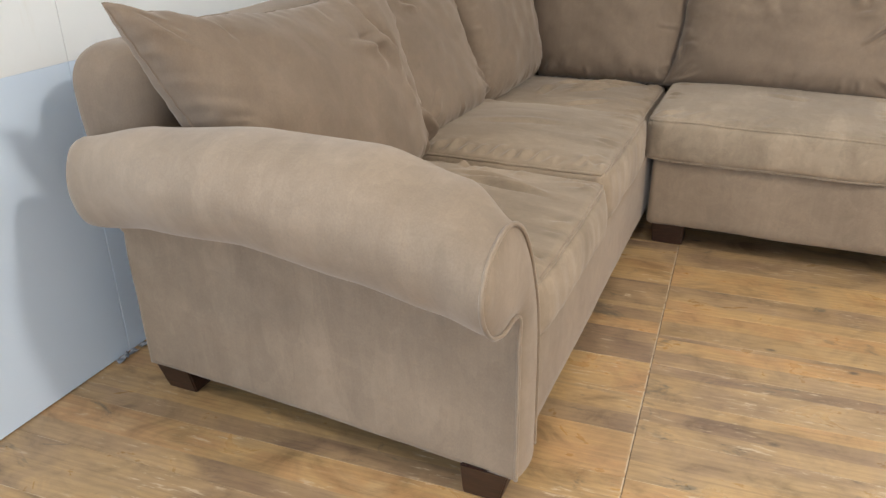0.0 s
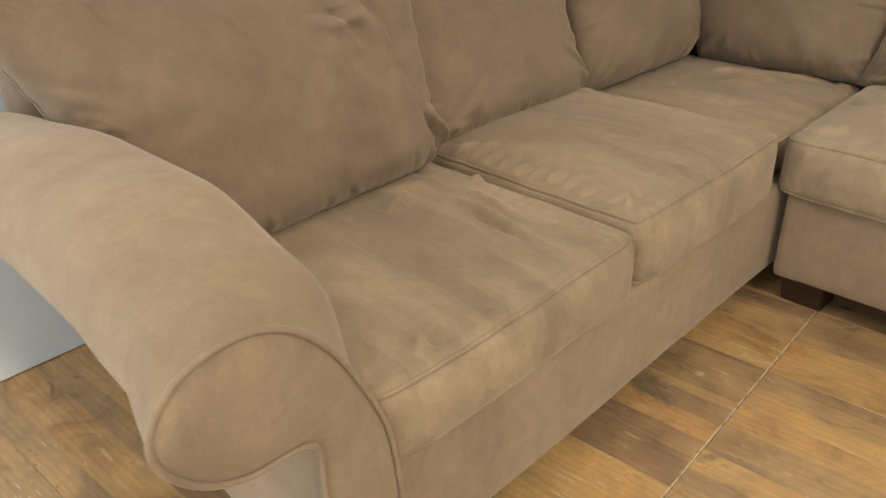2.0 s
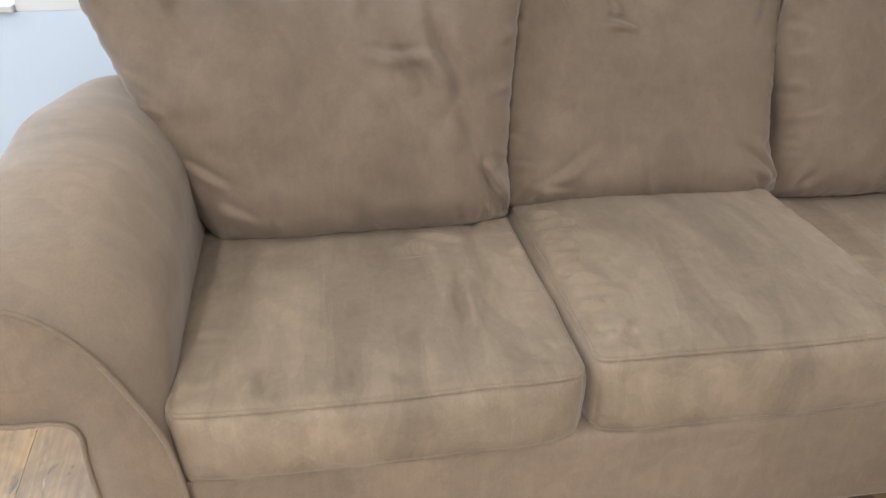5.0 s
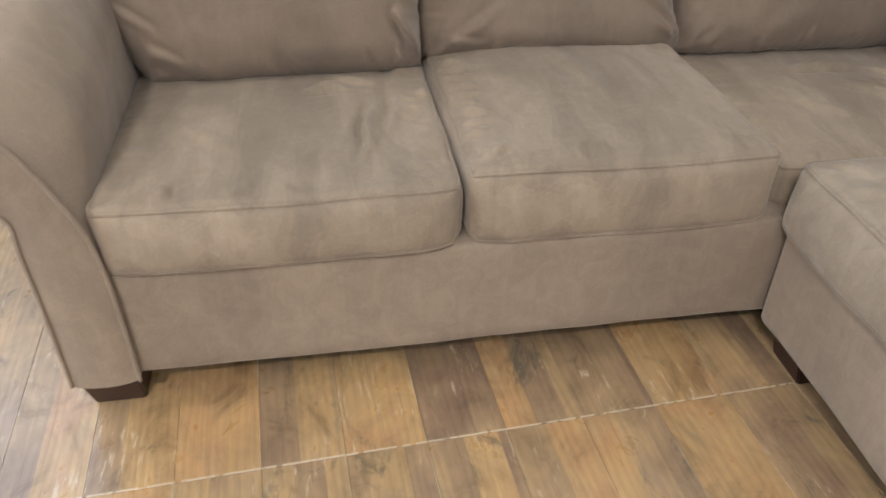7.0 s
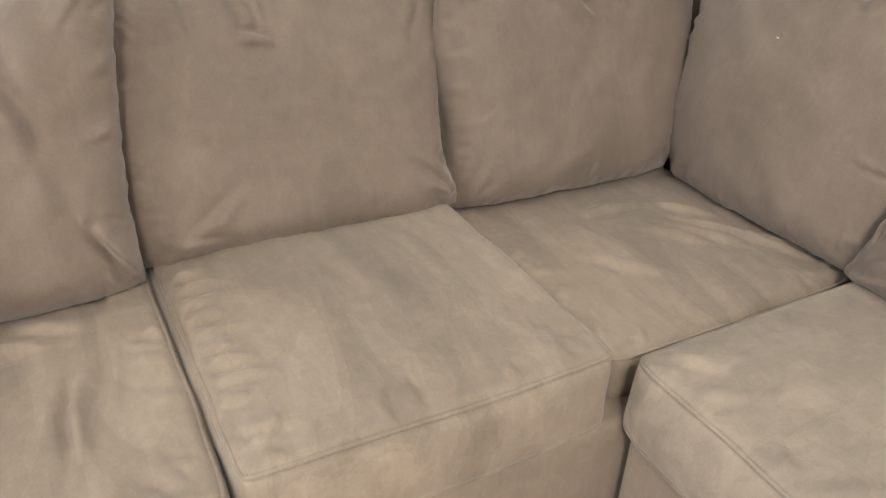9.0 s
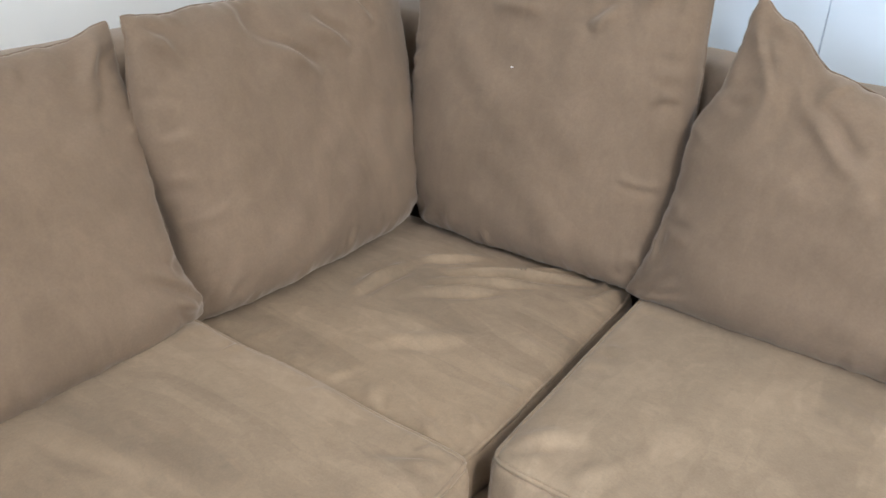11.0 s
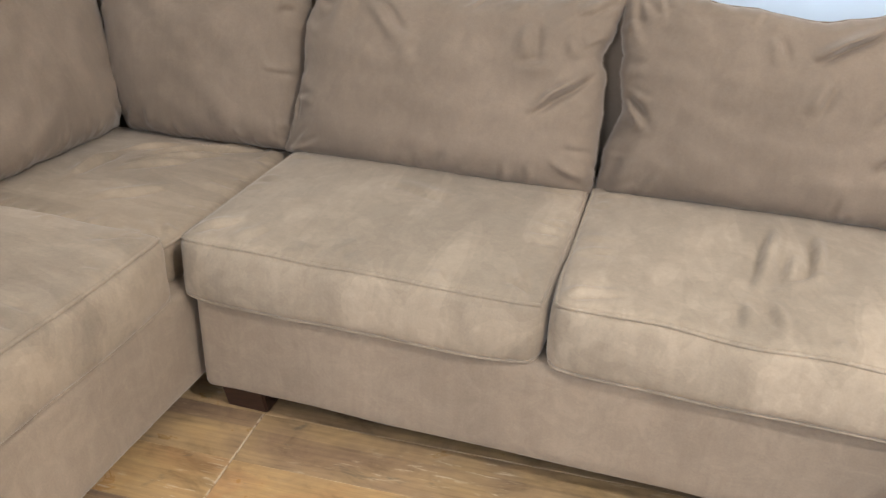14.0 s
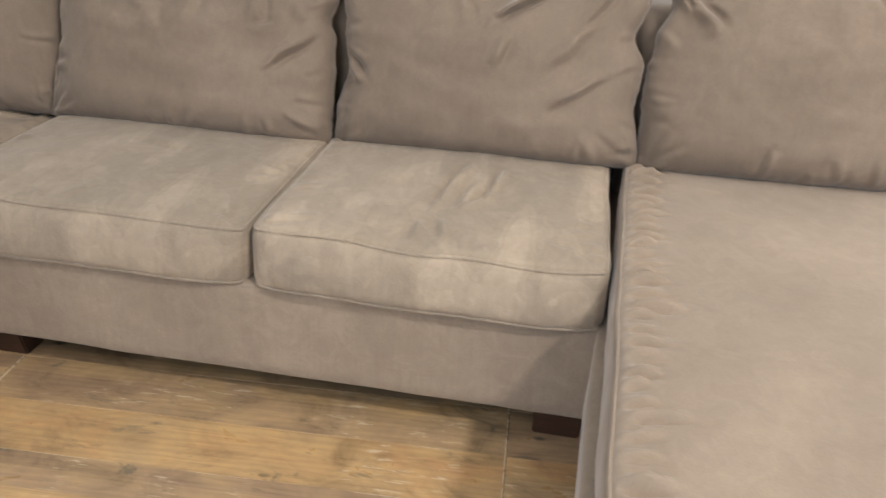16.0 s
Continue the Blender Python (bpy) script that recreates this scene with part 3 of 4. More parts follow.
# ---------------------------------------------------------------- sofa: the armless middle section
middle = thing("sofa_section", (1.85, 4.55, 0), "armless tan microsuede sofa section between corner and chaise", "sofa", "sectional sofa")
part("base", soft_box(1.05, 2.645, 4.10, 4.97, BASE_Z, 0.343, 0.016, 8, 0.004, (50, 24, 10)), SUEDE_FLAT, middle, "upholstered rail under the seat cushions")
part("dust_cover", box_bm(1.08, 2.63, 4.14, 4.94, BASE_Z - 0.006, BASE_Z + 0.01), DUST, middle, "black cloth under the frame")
part("backrest", soft_box(1.07, 2.655, 4.83, 5.035, 0.20, 0.885, 0.06, 9, 0.006, (50, 14, 24), lean_n), SUEDE_SHADED, middle, "padded back with a rounded top")
for x0, x1, y0, y1, fx, fy in ((1.065, 1.18, 4.13, 4.24, (0.004, 0.0), (0.02, 0.0)), (2.515, 2.63, 4.115, 4.225, (0.0, 0.004), (0.03, 0.0)),
                               (1.07, 1.17, 4.84, 4.94, (0.0, 0.0), (0.0, 0.02)), (2.53, 2.63, 4.84, 4.94, (0.0, 0.0), (0.0, 0.02))):
    part("leg", leg_bm(x0, x1, y0, y1, BASE_Z + 0.004, fx, fy), LEG, middle, "square tapered dark wood foot", smooth=False)

# ---------------------------------------------------------------- sofa: the chaise
def skew_chaise(w):
    """The chaise stands a little askew."""
    w.x += 0.045 * (w.y - 4.65)
    return w


chaise = thing("chaise_section", (3.1, 4.1, 0), "tan microsuede chaise section reaching out from the sofa", "sofa", "sectional sofa")
part("base", soft_box(2.648, 3.54, 3.16, 4.97, BASE_Z, 0.345, 0.02, 11, 0.005, (30, 50, 10), skew_chaise), SUEDE_FLAT, chaise, "upholstered rail under the long cushion")
part("dust_cover", box_bm(2.70, 3.46, 3.22, 4.94, BASE_Z - 0.006, BASE_Z + 0.01), DUST, chaise, "black cloth under the frame")
part("backrest", soft_box(2.665, 3.54, 4.83, 5.035, 0.20, 0.885, 0.06, 12, 0.006, (34, 14, 24), lean_n), SUEDE_SHADED, chaise, "padded back with a rounded top")
for x0, y0 in ((2.65, 3.20), (3.36, 3.20), (2.70, 4.84), (3.41, 4.84)):
    part("leg", leg_bm(x0, x0 + 0.1, y0, y0 + 0.1, BASE_Z + 0.004, (0.01, 0.01), (0.01, 0.01)), LEG, chaise, "square tapered dark wood foot", smooth=False)


# ---------------------------------------------------------------- loose seat cushions
def along_wall(yc, xf, depth):
    """Cushion axes on the side section: across runs along y, the front looks to +x."""
    return lambda a, b, c: Vector((xf - depth / 2 + b, yc + a, c))


def along_back(xc, yf, depth):
    """Cushion axes on the back sections: across runs along x, the front looks to -y."""
    return lambda a, b, c: Vector((xc + a, yf + depth / 2 - b, c))


SEATS = "loose seat cushions of the sofa"
seat_cushion(along_wall(3.069, 1.035, 0.80), 0.702, 0.80, 0.348, 0.485, "tan microsuede seat cushion beside the rolled arm, dented and creased", SUEDE_W, 0.022, 0.022, 0.026, 1,
             [((0.06, -0.02), (0.15, -0.03), 0.012, 0.010), ((0.19, 0.03), (0.15, 0.28), 0.010, 0.010), ((0.24, 0.0), (0.21, 0.18), 0.006, 0.012), ((0.10, -0.10), (0.22, -0.06), 0.005, 0.013), ((0.30, -0.02), (0.345, 0.0), 0.010, 0.010),
              ((0.28, -0.30), (0.25, -0.12), 0.007, 0.016), ((-0.22, 0.1), (-0.1, 0.25), 0.004, 0.018)], SEATS, corner=0.012)
seat_cushion(along_wall(3.752, 1.022, 0.80), 0.648, 0.80, 0.343, 0.503, "plump tan microsuede seat cushion in the middle of the side section", SUEDE_W, 0.032, 0.020, 0.024, 2,
             [((-0.31, 0.02 + 0.045 * k), (-0.24 + 0.02 * math.sin(k * 2.1), 0.035 + 0.045 * k), 0.006, 0.009) for k in range(-3, 6)] + [((-0.05, -0.1), (0.02, 0.2), 0.003, 0.02)], SEATS, corner=0.006)
seat_cushion(along_wall(4.432, 0.986, 0.78), 0.664, 0.78, 0.335, 0.446, "flatter tan microsuede corner seat cushion, wrinkled by the gap", SUEDE_W, 0.028, 0.004, 0.026, 3,
             [((-0.02, 0.06), (0.12, 0.20), 0.008, 0.012), ((0.03, 0.05), (0.17, 0.24), 0.008, 0.011), ((0.08, 0.05), (0.22, 0.24), 0.008, 0.011), ((0.12, 0.12), (0.28, 0.31), 0.007, 0.010), ((0.17, 0.14), (0.31, 0.30), 0.006, 0.009), ((-0.08, -0.04), (0.08, -0.02), 0.009, 0.013), ((-0.2, 0.1), (-0.08, 0.24), 0.004, 0.016), ((0.10, -0.02), (0.20, 0.08), 0.006, 0.010)], SEATS, corner=0.014)
seat_cushion(along_back(1.428, 4.10, 0.80), 0.826, 0.80, 0.337, 0.482, "tan microsuede seat cushion beside the corner, smooth and firm", SUEDE_N, 0.024, 0.020, 0.024, 4, [((-0.05, 0.0), (0.1, 0.05), 0.003, 0.02)], SEATS, front_lean=0.010, corner=0.010)
seat_cushion(along_back(2.242, 4.10, 0.80), 0.794, 0.80, 0.337, 0.478, "pale worn tan microsuede seat cushion beside the chaise, rumpled on top", SUEDE_WORN, 0.026, 0.022, 0.024, 5,
             [((0.02, -0.08), (-0.03, 0.24), 0.009, 0.011), ((0.11, -0.06), (0.09, 0.16), 0.009, 0.011), ((0.05, 0.05), (0.03, 0.20), 0.006, 0.012), ((0.13, 0.1), (0.03, 0.2), 0.005, 0.012), ((0.0, 0.26), (0.02, 0.36), 0.006, 0.010), ((-0.05, 0.28), (-0.04, 0.37), 0.005, 0.010)], SEATS, front_lean=0.014, wave=0.018, corner=0.010)
ch_rnd = random.Random(4)
ch_creases = []
for k in range(34):
    y_ = -0.70 + 0.043 * k + ch_rnd.uniform(-0.012, 0.012)
    ch_creases.append(((-0.432, y_), (-0.432 + ch_rnd.choice((0.05, 0.07, 0.09, 0.12)), y_ + ch_rnd.uniform(-0.008, 0.008)), ch_rnd.uniform(0.004, 0.0095), ch_rnd.uniform(0.0075, 0.0105)))
seat_cushion(lambda a, b, c: skew_chaise(Vector((3.116 + a, 3.99 - b, c))), 0.882, 1.60, 0.338, 0.488, "long tan microsuede chaise cushion puckered along its seam", SUEDE_CHAISE, 0.022, 0.015, 0.026, 6, ch_creases, SEATS)

# ---------------------------------------------------------------- loose back pillows
PILLOWS = "loose back pillows of the sofa"
back_pillow((0.400, 2.755, 0.468), (0.42, 3.412, 0.482), (0.26, 3.478, 1.045), (0.25, 2.500, 1.050), (1, 0, 0.22), 0.31, "plump tan microsuede back pillow slumped over the arm, pointed corners", SUEDE_SHADED, 1,
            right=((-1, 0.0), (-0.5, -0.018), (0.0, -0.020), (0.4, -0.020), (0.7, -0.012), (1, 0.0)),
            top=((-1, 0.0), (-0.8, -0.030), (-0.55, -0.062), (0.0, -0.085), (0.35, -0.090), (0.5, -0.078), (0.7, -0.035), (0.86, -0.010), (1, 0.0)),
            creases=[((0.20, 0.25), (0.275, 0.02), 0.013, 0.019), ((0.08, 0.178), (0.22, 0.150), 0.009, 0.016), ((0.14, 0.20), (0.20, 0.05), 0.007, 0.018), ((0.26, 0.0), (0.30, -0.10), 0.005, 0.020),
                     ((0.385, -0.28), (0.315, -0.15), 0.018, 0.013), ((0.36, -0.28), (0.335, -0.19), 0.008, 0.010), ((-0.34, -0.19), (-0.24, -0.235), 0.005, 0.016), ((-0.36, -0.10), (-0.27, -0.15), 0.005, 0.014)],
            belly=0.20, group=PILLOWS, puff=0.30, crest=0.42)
back_pillow((0.37, 3.408, 0.482), (0.37, 4.112, 0.470), (0.18, 4.140, 0.985), (0.20, 3.40, 0.965), (1, 0, 0.3), 0.22, "tan microsuede back pillow leaning on the side section's back", SUEDE_SHADED, 2,
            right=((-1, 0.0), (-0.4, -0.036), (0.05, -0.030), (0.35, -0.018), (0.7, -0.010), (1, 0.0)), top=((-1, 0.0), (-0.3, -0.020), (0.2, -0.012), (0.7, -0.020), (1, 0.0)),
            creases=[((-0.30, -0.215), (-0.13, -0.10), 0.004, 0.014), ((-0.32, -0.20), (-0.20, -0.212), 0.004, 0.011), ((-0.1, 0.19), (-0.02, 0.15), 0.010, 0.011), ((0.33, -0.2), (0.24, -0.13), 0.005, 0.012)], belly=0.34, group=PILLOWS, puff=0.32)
back_pillow((0.355, 4.085, 0.45), (0.385, 4.735, 0.45), (0.21, 4.86, 1.08), (0.27, 4.112, 1.01), (1, -0.05, 0.3), 0.25, "tan microsuede back pillow standing in the sofa's corner", SUEDE_SHADED, 3,
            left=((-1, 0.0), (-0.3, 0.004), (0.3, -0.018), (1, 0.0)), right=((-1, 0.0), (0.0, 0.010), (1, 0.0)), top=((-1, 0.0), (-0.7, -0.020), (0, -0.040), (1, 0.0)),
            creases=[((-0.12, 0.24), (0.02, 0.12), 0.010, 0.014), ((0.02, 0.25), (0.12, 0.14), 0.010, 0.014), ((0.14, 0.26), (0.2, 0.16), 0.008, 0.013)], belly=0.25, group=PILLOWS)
upright = back_pillow((0.43, 4.742, 0.45), (1.04, 4.75, 0.452), (0.998, 4.87, 1.10), (0.34, 4.87, 1.12), (0, -1, 0.25), 0.23, "upright tan microsuede back pillow on the corner's return", SUEDE_SHADED, 4,
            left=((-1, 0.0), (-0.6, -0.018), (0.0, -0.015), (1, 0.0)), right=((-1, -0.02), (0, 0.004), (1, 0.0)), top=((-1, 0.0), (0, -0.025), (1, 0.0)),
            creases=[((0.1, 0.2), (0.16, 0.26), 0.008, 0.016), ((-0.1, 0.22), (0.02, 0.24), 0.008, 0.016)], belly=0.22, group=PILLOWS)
peaked = back_pillow((0.972, 4.715, 0.462), (1.850, 4.72, 0.458), (1.878, 4.87, 0.955), (1.085, 4.86, 1.045), (0, -1, 0.3), 0.27, "tan microsuede back pillow with a peaked corner, beside the corner", SUEDE_SHADED, 5,
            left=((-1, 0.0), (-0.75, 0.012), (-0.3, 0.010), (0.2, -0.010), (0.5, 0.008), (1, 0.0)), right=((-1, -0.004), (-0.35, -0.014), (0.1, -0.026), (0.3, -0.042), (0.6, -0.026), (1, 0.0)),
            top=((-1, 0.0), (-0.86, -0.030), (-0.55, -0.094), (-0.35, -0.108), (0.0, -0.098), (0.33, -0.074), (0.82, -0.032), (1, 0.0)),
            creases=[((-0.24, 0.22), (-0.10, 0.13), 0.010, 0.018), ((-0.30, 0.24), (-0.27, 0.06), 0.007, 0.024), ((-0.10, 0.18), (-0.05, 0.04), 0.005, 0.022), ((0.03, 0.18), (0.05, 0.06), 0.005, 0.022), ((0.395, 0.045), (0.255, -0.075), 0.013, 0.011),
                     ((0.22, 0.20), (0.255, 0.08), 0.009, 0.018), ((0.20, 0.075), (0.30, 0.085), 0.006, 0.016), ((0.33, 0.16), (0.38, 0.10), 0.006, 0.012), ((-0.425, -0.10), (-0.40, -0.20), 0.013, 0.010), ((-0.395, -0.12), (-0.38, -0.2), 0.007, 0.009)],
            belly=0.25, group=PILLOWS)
back_pillow((1.852, 4.74, 0.462), (2.715, 4.755, 0.465), (2.702, 4.83, 1.005), (1.856, 4.86, 0.965), (0, -1, 0.3), 0.27, "tan microsuede back pillow sagging in the middle, deep diagonal folds", SUEDE_SHADED, 6,
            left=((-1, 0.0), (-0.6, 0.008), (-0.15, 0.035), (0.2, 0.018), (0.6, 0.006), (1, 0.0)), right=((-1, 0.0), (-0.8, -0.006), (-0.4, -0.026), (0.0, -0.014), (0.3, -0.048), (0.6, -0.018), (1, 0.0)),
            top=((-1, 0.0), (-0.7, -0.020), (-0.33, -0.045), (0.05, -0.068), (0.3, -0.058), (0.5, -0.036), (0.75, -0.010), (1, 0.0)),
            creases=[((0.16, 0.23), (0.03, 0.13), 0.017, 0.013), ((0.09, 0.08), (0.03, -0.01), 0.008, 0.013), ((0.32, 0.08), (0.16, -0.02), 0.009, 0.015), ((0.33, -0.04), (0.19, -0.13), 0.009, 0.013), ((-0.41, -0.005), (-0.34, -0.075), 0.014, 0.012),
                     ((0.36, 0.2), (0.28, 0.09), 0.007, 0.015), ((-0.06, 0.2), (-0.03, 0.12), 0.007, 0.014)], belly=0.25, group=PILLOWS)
back_pillow((2.702, 4.74, 0.470), (3.50, 4.76, 0.475), (3.50, 4.87, 0.97), (2.730, 4.86, 1.000), (0, -1, 0.3), 0.26, "tan microsuede back pillow at the head of the chaise", SUEDE_SHADED, 7,
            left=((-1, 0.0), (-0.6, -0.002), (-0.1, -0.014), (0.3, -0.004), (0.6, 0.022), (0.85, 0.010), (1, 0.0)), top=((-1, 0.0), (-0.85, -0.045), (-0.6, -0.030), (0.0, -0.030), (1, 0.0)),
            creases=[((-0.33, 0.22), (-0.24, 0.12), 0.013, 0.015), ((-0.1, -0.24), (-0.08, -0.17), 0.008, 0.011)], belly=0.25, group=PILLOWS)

# ---------------------------------------------------------------- room shell
x0, x1, y0, y1, zc = ROOM


def wall(name, bm, label):
    return tagged(part(name, bm, CEIL, None, smooth=False), label, "wall", kind="structure")


wall_w = tagged(new("wall_west"), "white panelled wall behind the side section, with a wide window", "wall", kind="structure")
for a in ((y0, SIDE_WINDOW[0], 0, zc), (SIDE_WINDOW[1], y1 + 0.14, 0, zc), (SIDE_WINDOW[0], SIDE_WINDOW[1], 0, SIDE_WINDOW[2]), (SIDE_WINDOW[0], SIDE_WINDOW[1], SIDE_WINDOW[3], zc)):
    part("wall_core", box_bm(x0 - 0.14, x0 - 0.012, *a), WALL, wall_w, smooth=False)
wall_n = wall("wall_north", box_bm(x0 - 0.012, x1, y1 + 0.012, y1 + 0.14, 0, zc), "white panelled wall behind the middle section")
wall_e = wall("wall_east", box_bm(x1 + 0.012, x1 + 0.14, y0, y1 + 0.14, 0, zc), "plain white panelled wall")


def wall_panels(parent, along, at, lo, hi, start, blue=0.85, joined=None):
    k = start
    while k - 2.44 > lo:
        k -= 2.44
    edges = [lo] + [k + 2.44 * i for i in range(12) if lo + 0.02 < k + 2.44 * i < hi - 0.02] + [hi]
    for a, b_ in zip(edges, edges[1:]):
        for za, zb, mat, label in ((0.004, blue, BLUE, "pale blue lower panel"), (blue + 0.0005, zc, WALL, "white upper panel")):
            if mat is BLUE and a == joined:
                continue
            if along == "y":
                bm = box_bm(at[0], at[1], a + 0.0008, b_ - 0.0008, za, zb, 0.0008, 1)
            else:
                bm = box_bm(a + 0.0008, b_ - 0.0008, at[0], at[1], za, zb, 0.0008, 1)
            part("panel", bm, mat, parent, label, smooth=False)


wall_panels(wall_w, "y", (x0 - 0.012, x0), SIDE_WINDOW[1], y1, 2.80, joined=SIDE_WINDOW[1])
wall_panels(wall_w, "y", (x0 - 0.012, x0), y0, SIDE_WINDOW[0], 2.80)
part("panel", box_bm(x0 - 0.012, x0, SIDE_WINDOW[0] + 0.0008, 2.80 - 0.0008, 0.004, 0.85, 0.0008, 1), BLUE, wall_w, "pale blue lower panel", smooth=False)
part("window_sill", box_bm(x0 - 0.14, x0 + 0.02, SIDE_WINDOW[0], SIDE_WINDOW[1], 0.8505, 0.8695, 0.003, 1), METAL, wall_w, "white window sill", smooth=False)
wall_panels(wall_n, "x", (y1, y1 + 0.012), x0, x1, 1.157, 1.22)
wall_panels(wall_e, "y", (x1, x1 + 0.012), y0, y1, 2.80)
# the south wall has the wide shop window that lets the daylight in
south = tagged(new("wall_south"), "white wall with a wide window opening", "wall", kind="structure")
for a in ((x0 - 0.14, WINDOW[0], 0, zc), (WINDOW[1], x1 + 0.14, 0, zc), (WINDOW[0], WINDOW[1], 0, WINDOW[2]), (WINDOW[0], WINDOW[1], WINDOW[3], zc)):
    part("panel", box_bm(a[0], a[1], y0 - 0.14, y0, a[2], a[3]), WALL, south, smooth=False)
ceiling = tagged(part("ceiling", box_bm(x0 - 0.14, x1 + 0.14, y0 - 0.14, y1 + 0.14, zc, zc + 0.12), CEIL, None, smooth=False), "plain grey ceiling, unseen, dimmed to deepen the shade", "ceiling", kind="structure")
# made-up housings for the unseen key and fill lamps
for at, sx, sy, watts in LAMPS:
    lamp = thing("unseen_ceiling_light", (at[0], at[1], zc), "unseen square white ceiling light with a glowing diffuser, added above the room", "lamp", "ceiling lights")
    part("housing", box_bm(at[0] - sx / 2 - 0.03, at[0] + sx / 2 + 0.03, at[1] - sy / 2 - 0.03, at[1] + sy / 2 + 0.03, zc - 0.06, zc - 0.001, 0.006, 1), METAL, lamp, smooth=False)
    part("diffuser", box_bm(at[0] - sx / 2, at[0] + sx / 2, at[1] - sy / 2, at[1] + sy / 2, zc - 0.075, zc - 0.0605), GLOW, lamp, smooth=False)

# ---------------------------------------------------------------- small things
TRIM, t, b = material("rumpled_trim")
t.links.new(ramp(t, noise_of(t, mapped(t, (1, 1, 1)), 60.0, 4.0), [(0.4, (0.20, 0.21, 0.24)), (0.6, (0.46, 0.49, 0.54))]), b.inputs["Base Color"])
b.inputs["Roughness"].default_value = 0.9


def loose_trim(x, y, length, width, seed):
    """A crumpled loose strip, standing for the trim that lifts at the wall's foot."""
    bm = bmesh.new()
    rows_ = []
    for i in range(9):
        row = []
        for j in range(4):
            n = noise.noise(Vector((i * 0.9 + seed, j * 1.3, seed)))
            m = noise.noise(Vector((i * 0.7, j * 0.9 + seed, 4.0)))
            row.append((x + j / 3 * width * (1 + 0.5 * m), y + i / 8 * length, max(0.0015, 0.010 + 0.012 * n)))
        rows_.append(row)
    top = [[bm.verts.new(p) for p in r] for r in rows_]
    low = [[bm.verts.new((p[0], p[1], p[2] - 0.0011)) for p in r] for r in rows_]
    for i in range(8):
        for j in range(3):
            bm.faces.new((top[i][j], top[i + 1][j], top[i + 1][j + 1], top[i][j + 1]))
            bm.faces.new((low[i][j], low[i][j + 1], low[i + 1][j + 1], low[i + 1][j]))
    for i in range(8):
        bm.faces.new((top[i][0], low[i][0], low[i + 1][0], top[i + 1][0])), bm.faces.new((top[i][3], top[i + 1][3], low[i + 1][3], low[i][3]))
    for j in range(3):
        bm.faces.new((top[0][j], top[0][j + 1], low[0][j + 1], low[0][j])), bm.faces.new((top[8][j], low[8][j], low[8][j + 1], top[8][j + 1]))
    lowest = min(v.co.z for v in bm.verts)
    bmesh.ops.translate(bm, verts=bm.verts, vec=(0, 0, 0.0005 - lowest))
    ob = part("loose_trim", bm, TRIM, None, smooth=False)
    return tagged(ob, "rumpled blue-grey strip of trim lifting at the wall's foot", "paper", "paper scraps")


loose_trim(-0.205, 2.735, 0.075, 0.020, 1.0)
loose_trim(-0.203, 2.825, 0.060, 0.016, 4.0)

LINT, t, b = material("white_lint")
t.links.new(ramp(t, noise_of(t, mapped(t, (1, 1, 1)), 200.0), [(0.3, grey(0.62)), (0.7, grey(0.80))]), b.inputs["Base Color"])
b.inputs["Roughness"].default_value = 0.95


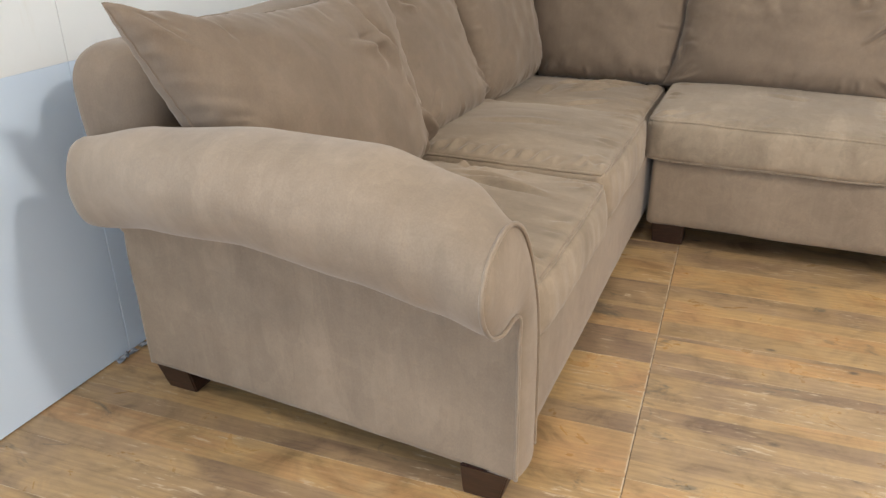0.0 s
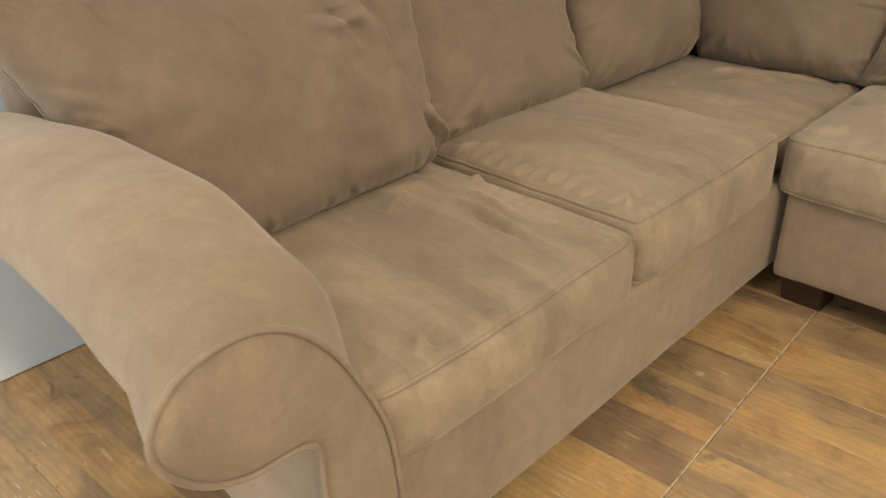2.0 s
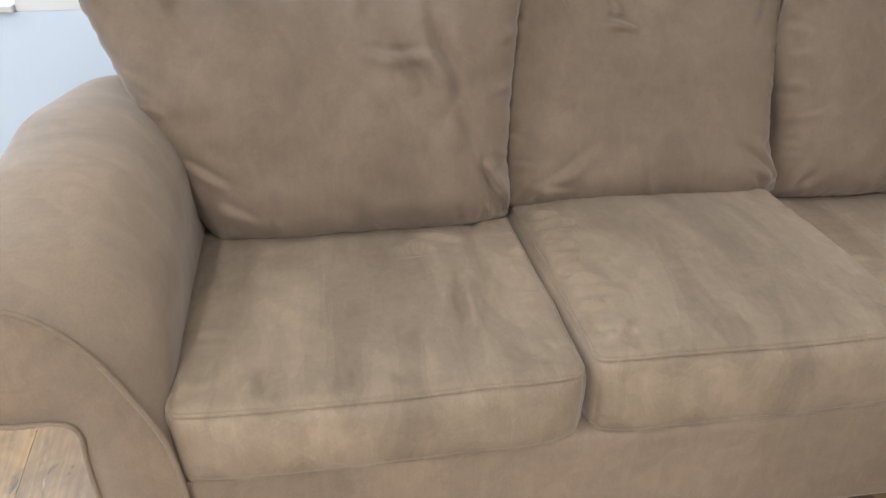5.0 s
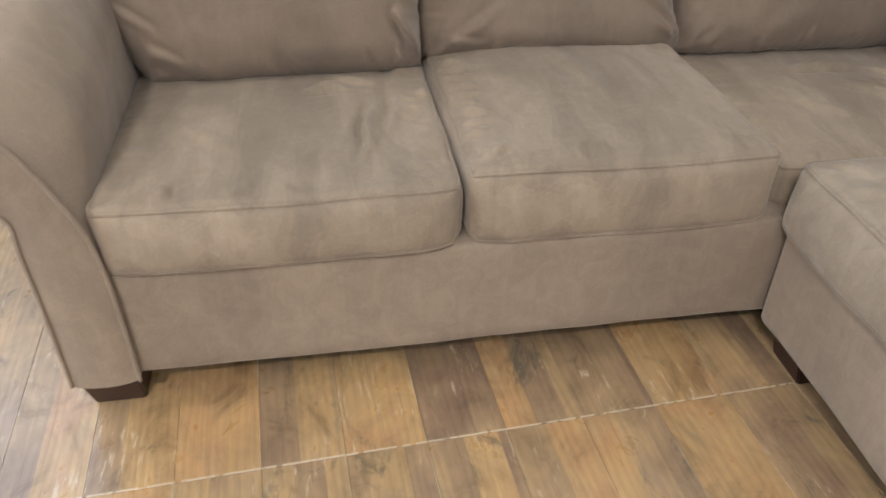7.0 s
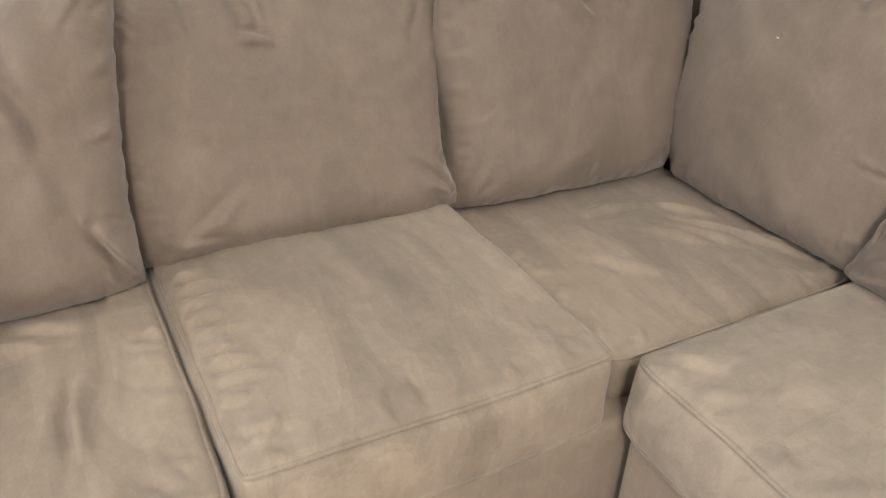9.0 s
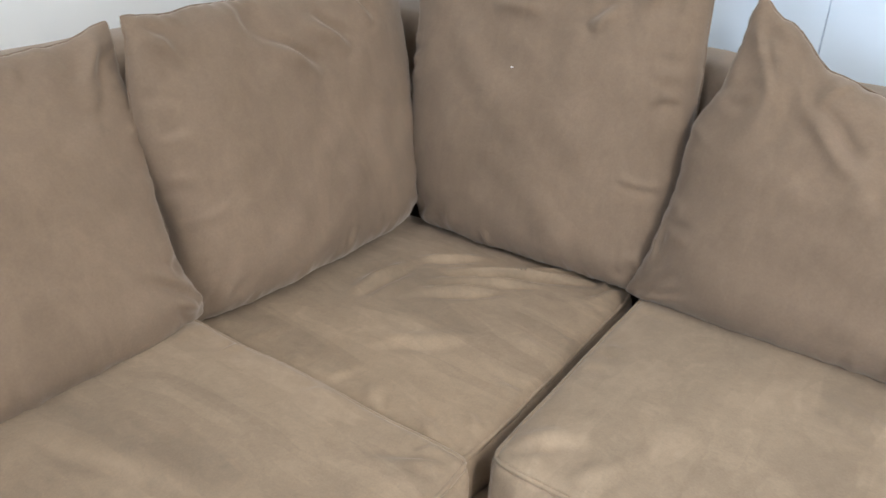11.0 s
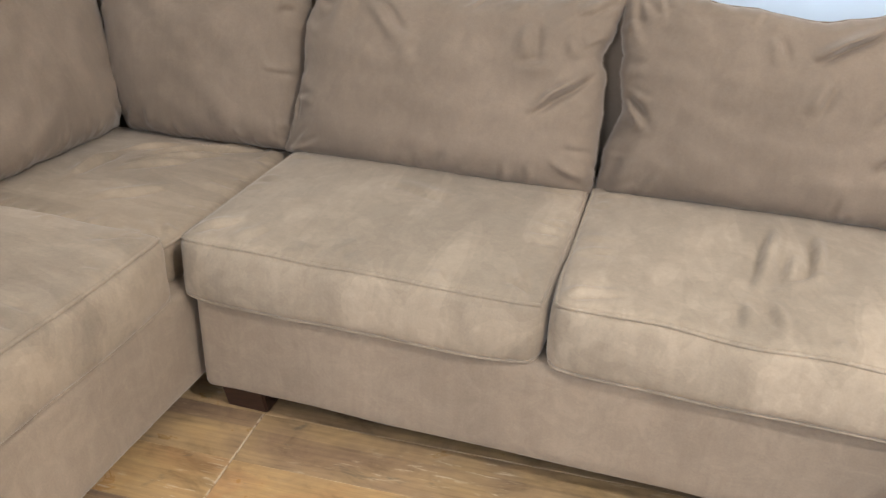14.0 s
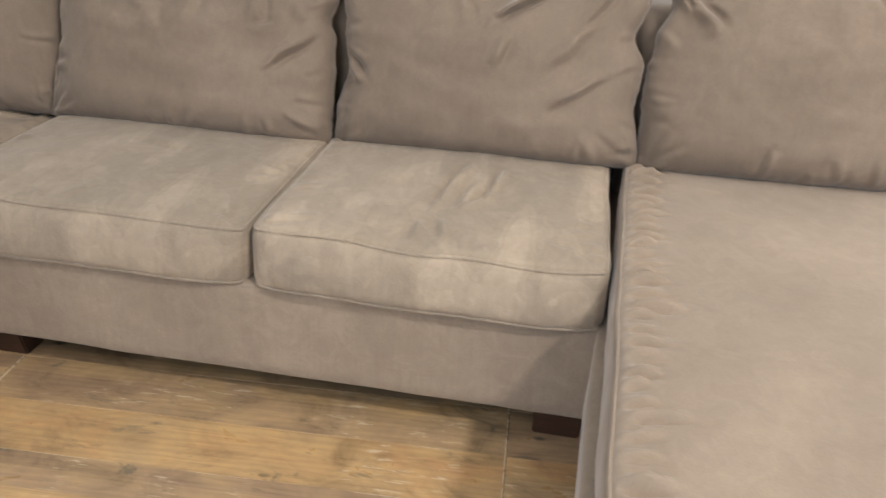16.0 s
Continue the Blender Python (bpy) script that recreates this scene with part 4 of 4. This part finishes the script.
def lint_speck(host, start, way, size, seed):
    """A crumb of lint that clings to the cloth where a line from start first meets the host's cover."""
    cover = next(c for c in host.children if c.name.startswith("cover"))
    off = origin_of(cover)
    hit, at, normal, _ = cover.ray_cast(Vector(start) - off, Vector(way).normalized())
    if not hit:
        return
    bm = bmesh.new()
    bmesh.ops.create_icosphere(bm, subdivisions=2, radius=size)
    for v in bm.verts:
        v.co *= 1 + 0.5 * noise.noise(v.co * (1.2 / size) + Vector((seed, 0, 0)))
        v.co.z *= 0.6
        v.co.x *= 1.5
    bmesh.ops.translate(bm, verts=bm.verts, vec=at + off + normal * size * 0.35)
    tagged(part("lint_speck", bm, LINT, None), "tiny white crumb of lint clinging to the suede", "lint", "lint specks")


bpy.context.view_layer.update()
for host, x, z, size, seed in ((peaked, 1.135, 0.478, 0.0028, 1.0), (peaked, 1.285, 0.500, 0.0018, 2.0), (peaked, 1.455, 0.470, 0.0018, 3.0), (upright, 0.66, 0.872, 0.0024, 4.0)):
    lint_speck(host, (x, 4.0, z), (0, 1, 0), size, seed)

# ---------------------------------------------------------------- floor of laminate boards
ground = tagged(part("ground", box_bm(-40, 40, -40, 40, -0.20, -0.10), SUBFLOOR, None, smooth=False), "dark ground under the building", "ground", kind="structure")
floor = tagged(part("floor", box_bm(x0 - 0.14, x1 + 0.14, y0 - 0.14, y1 + 0.14, -0.099, -0.0095), SUBFLOOR, None, smooth=False), "rustic brown laminate floor with open joints", "floor", kind="structure")


def board_mesh(length):
    bm = box_bm(LONG / 2 - length + 0.0008, LONG / 2 - 0.0008, -PITCH / 2 + 0.0003, PITCH / 2 - 0.0003, -0.009, 0.0)
    bmesh.ops.bevel(bm, geom=[e for e in bm.edges if all(v.co.z > -0.001 for v in e.verts)], offset=0.0006, segments=1, affect="EDGES")
    bmesh.ops.recalc_face_normals(bm, faces=bm.faces)
    me = bpy.data.meshes.new("board")
    bm.to_mesh(me), bm.free()
    me.materials.append(PLANK)
    return me


# the rows by the side wall run through to it
BY_WALL = 1.50
board, board_long = board_mesh(LONG), board_mesh(BY_WALL)
turn = Matrix.Rotation(SKEW, 4, "Z")
anchor = Vector((1.19, 3.815, 0))
for i in range(-1, 5):
    for j in range(-42, 12):
        along = (i + 0.5) * LONG
        c = anchor + turn @ Vector((along, (j + 0.5) * PITCH, 0))
        if not (x0 - 0.66 < c.x < x1 + 0.66 and y0 - 0.1 < c.y < y1 + 0.1):
            continue
        ob = new("board", board_long if i < 0 else board)
        ob.parent = floor
        ob.matrix_basis = Matrix.Translation(c + Vector((0, 0, 0.0004 * random.random()))) @ turn
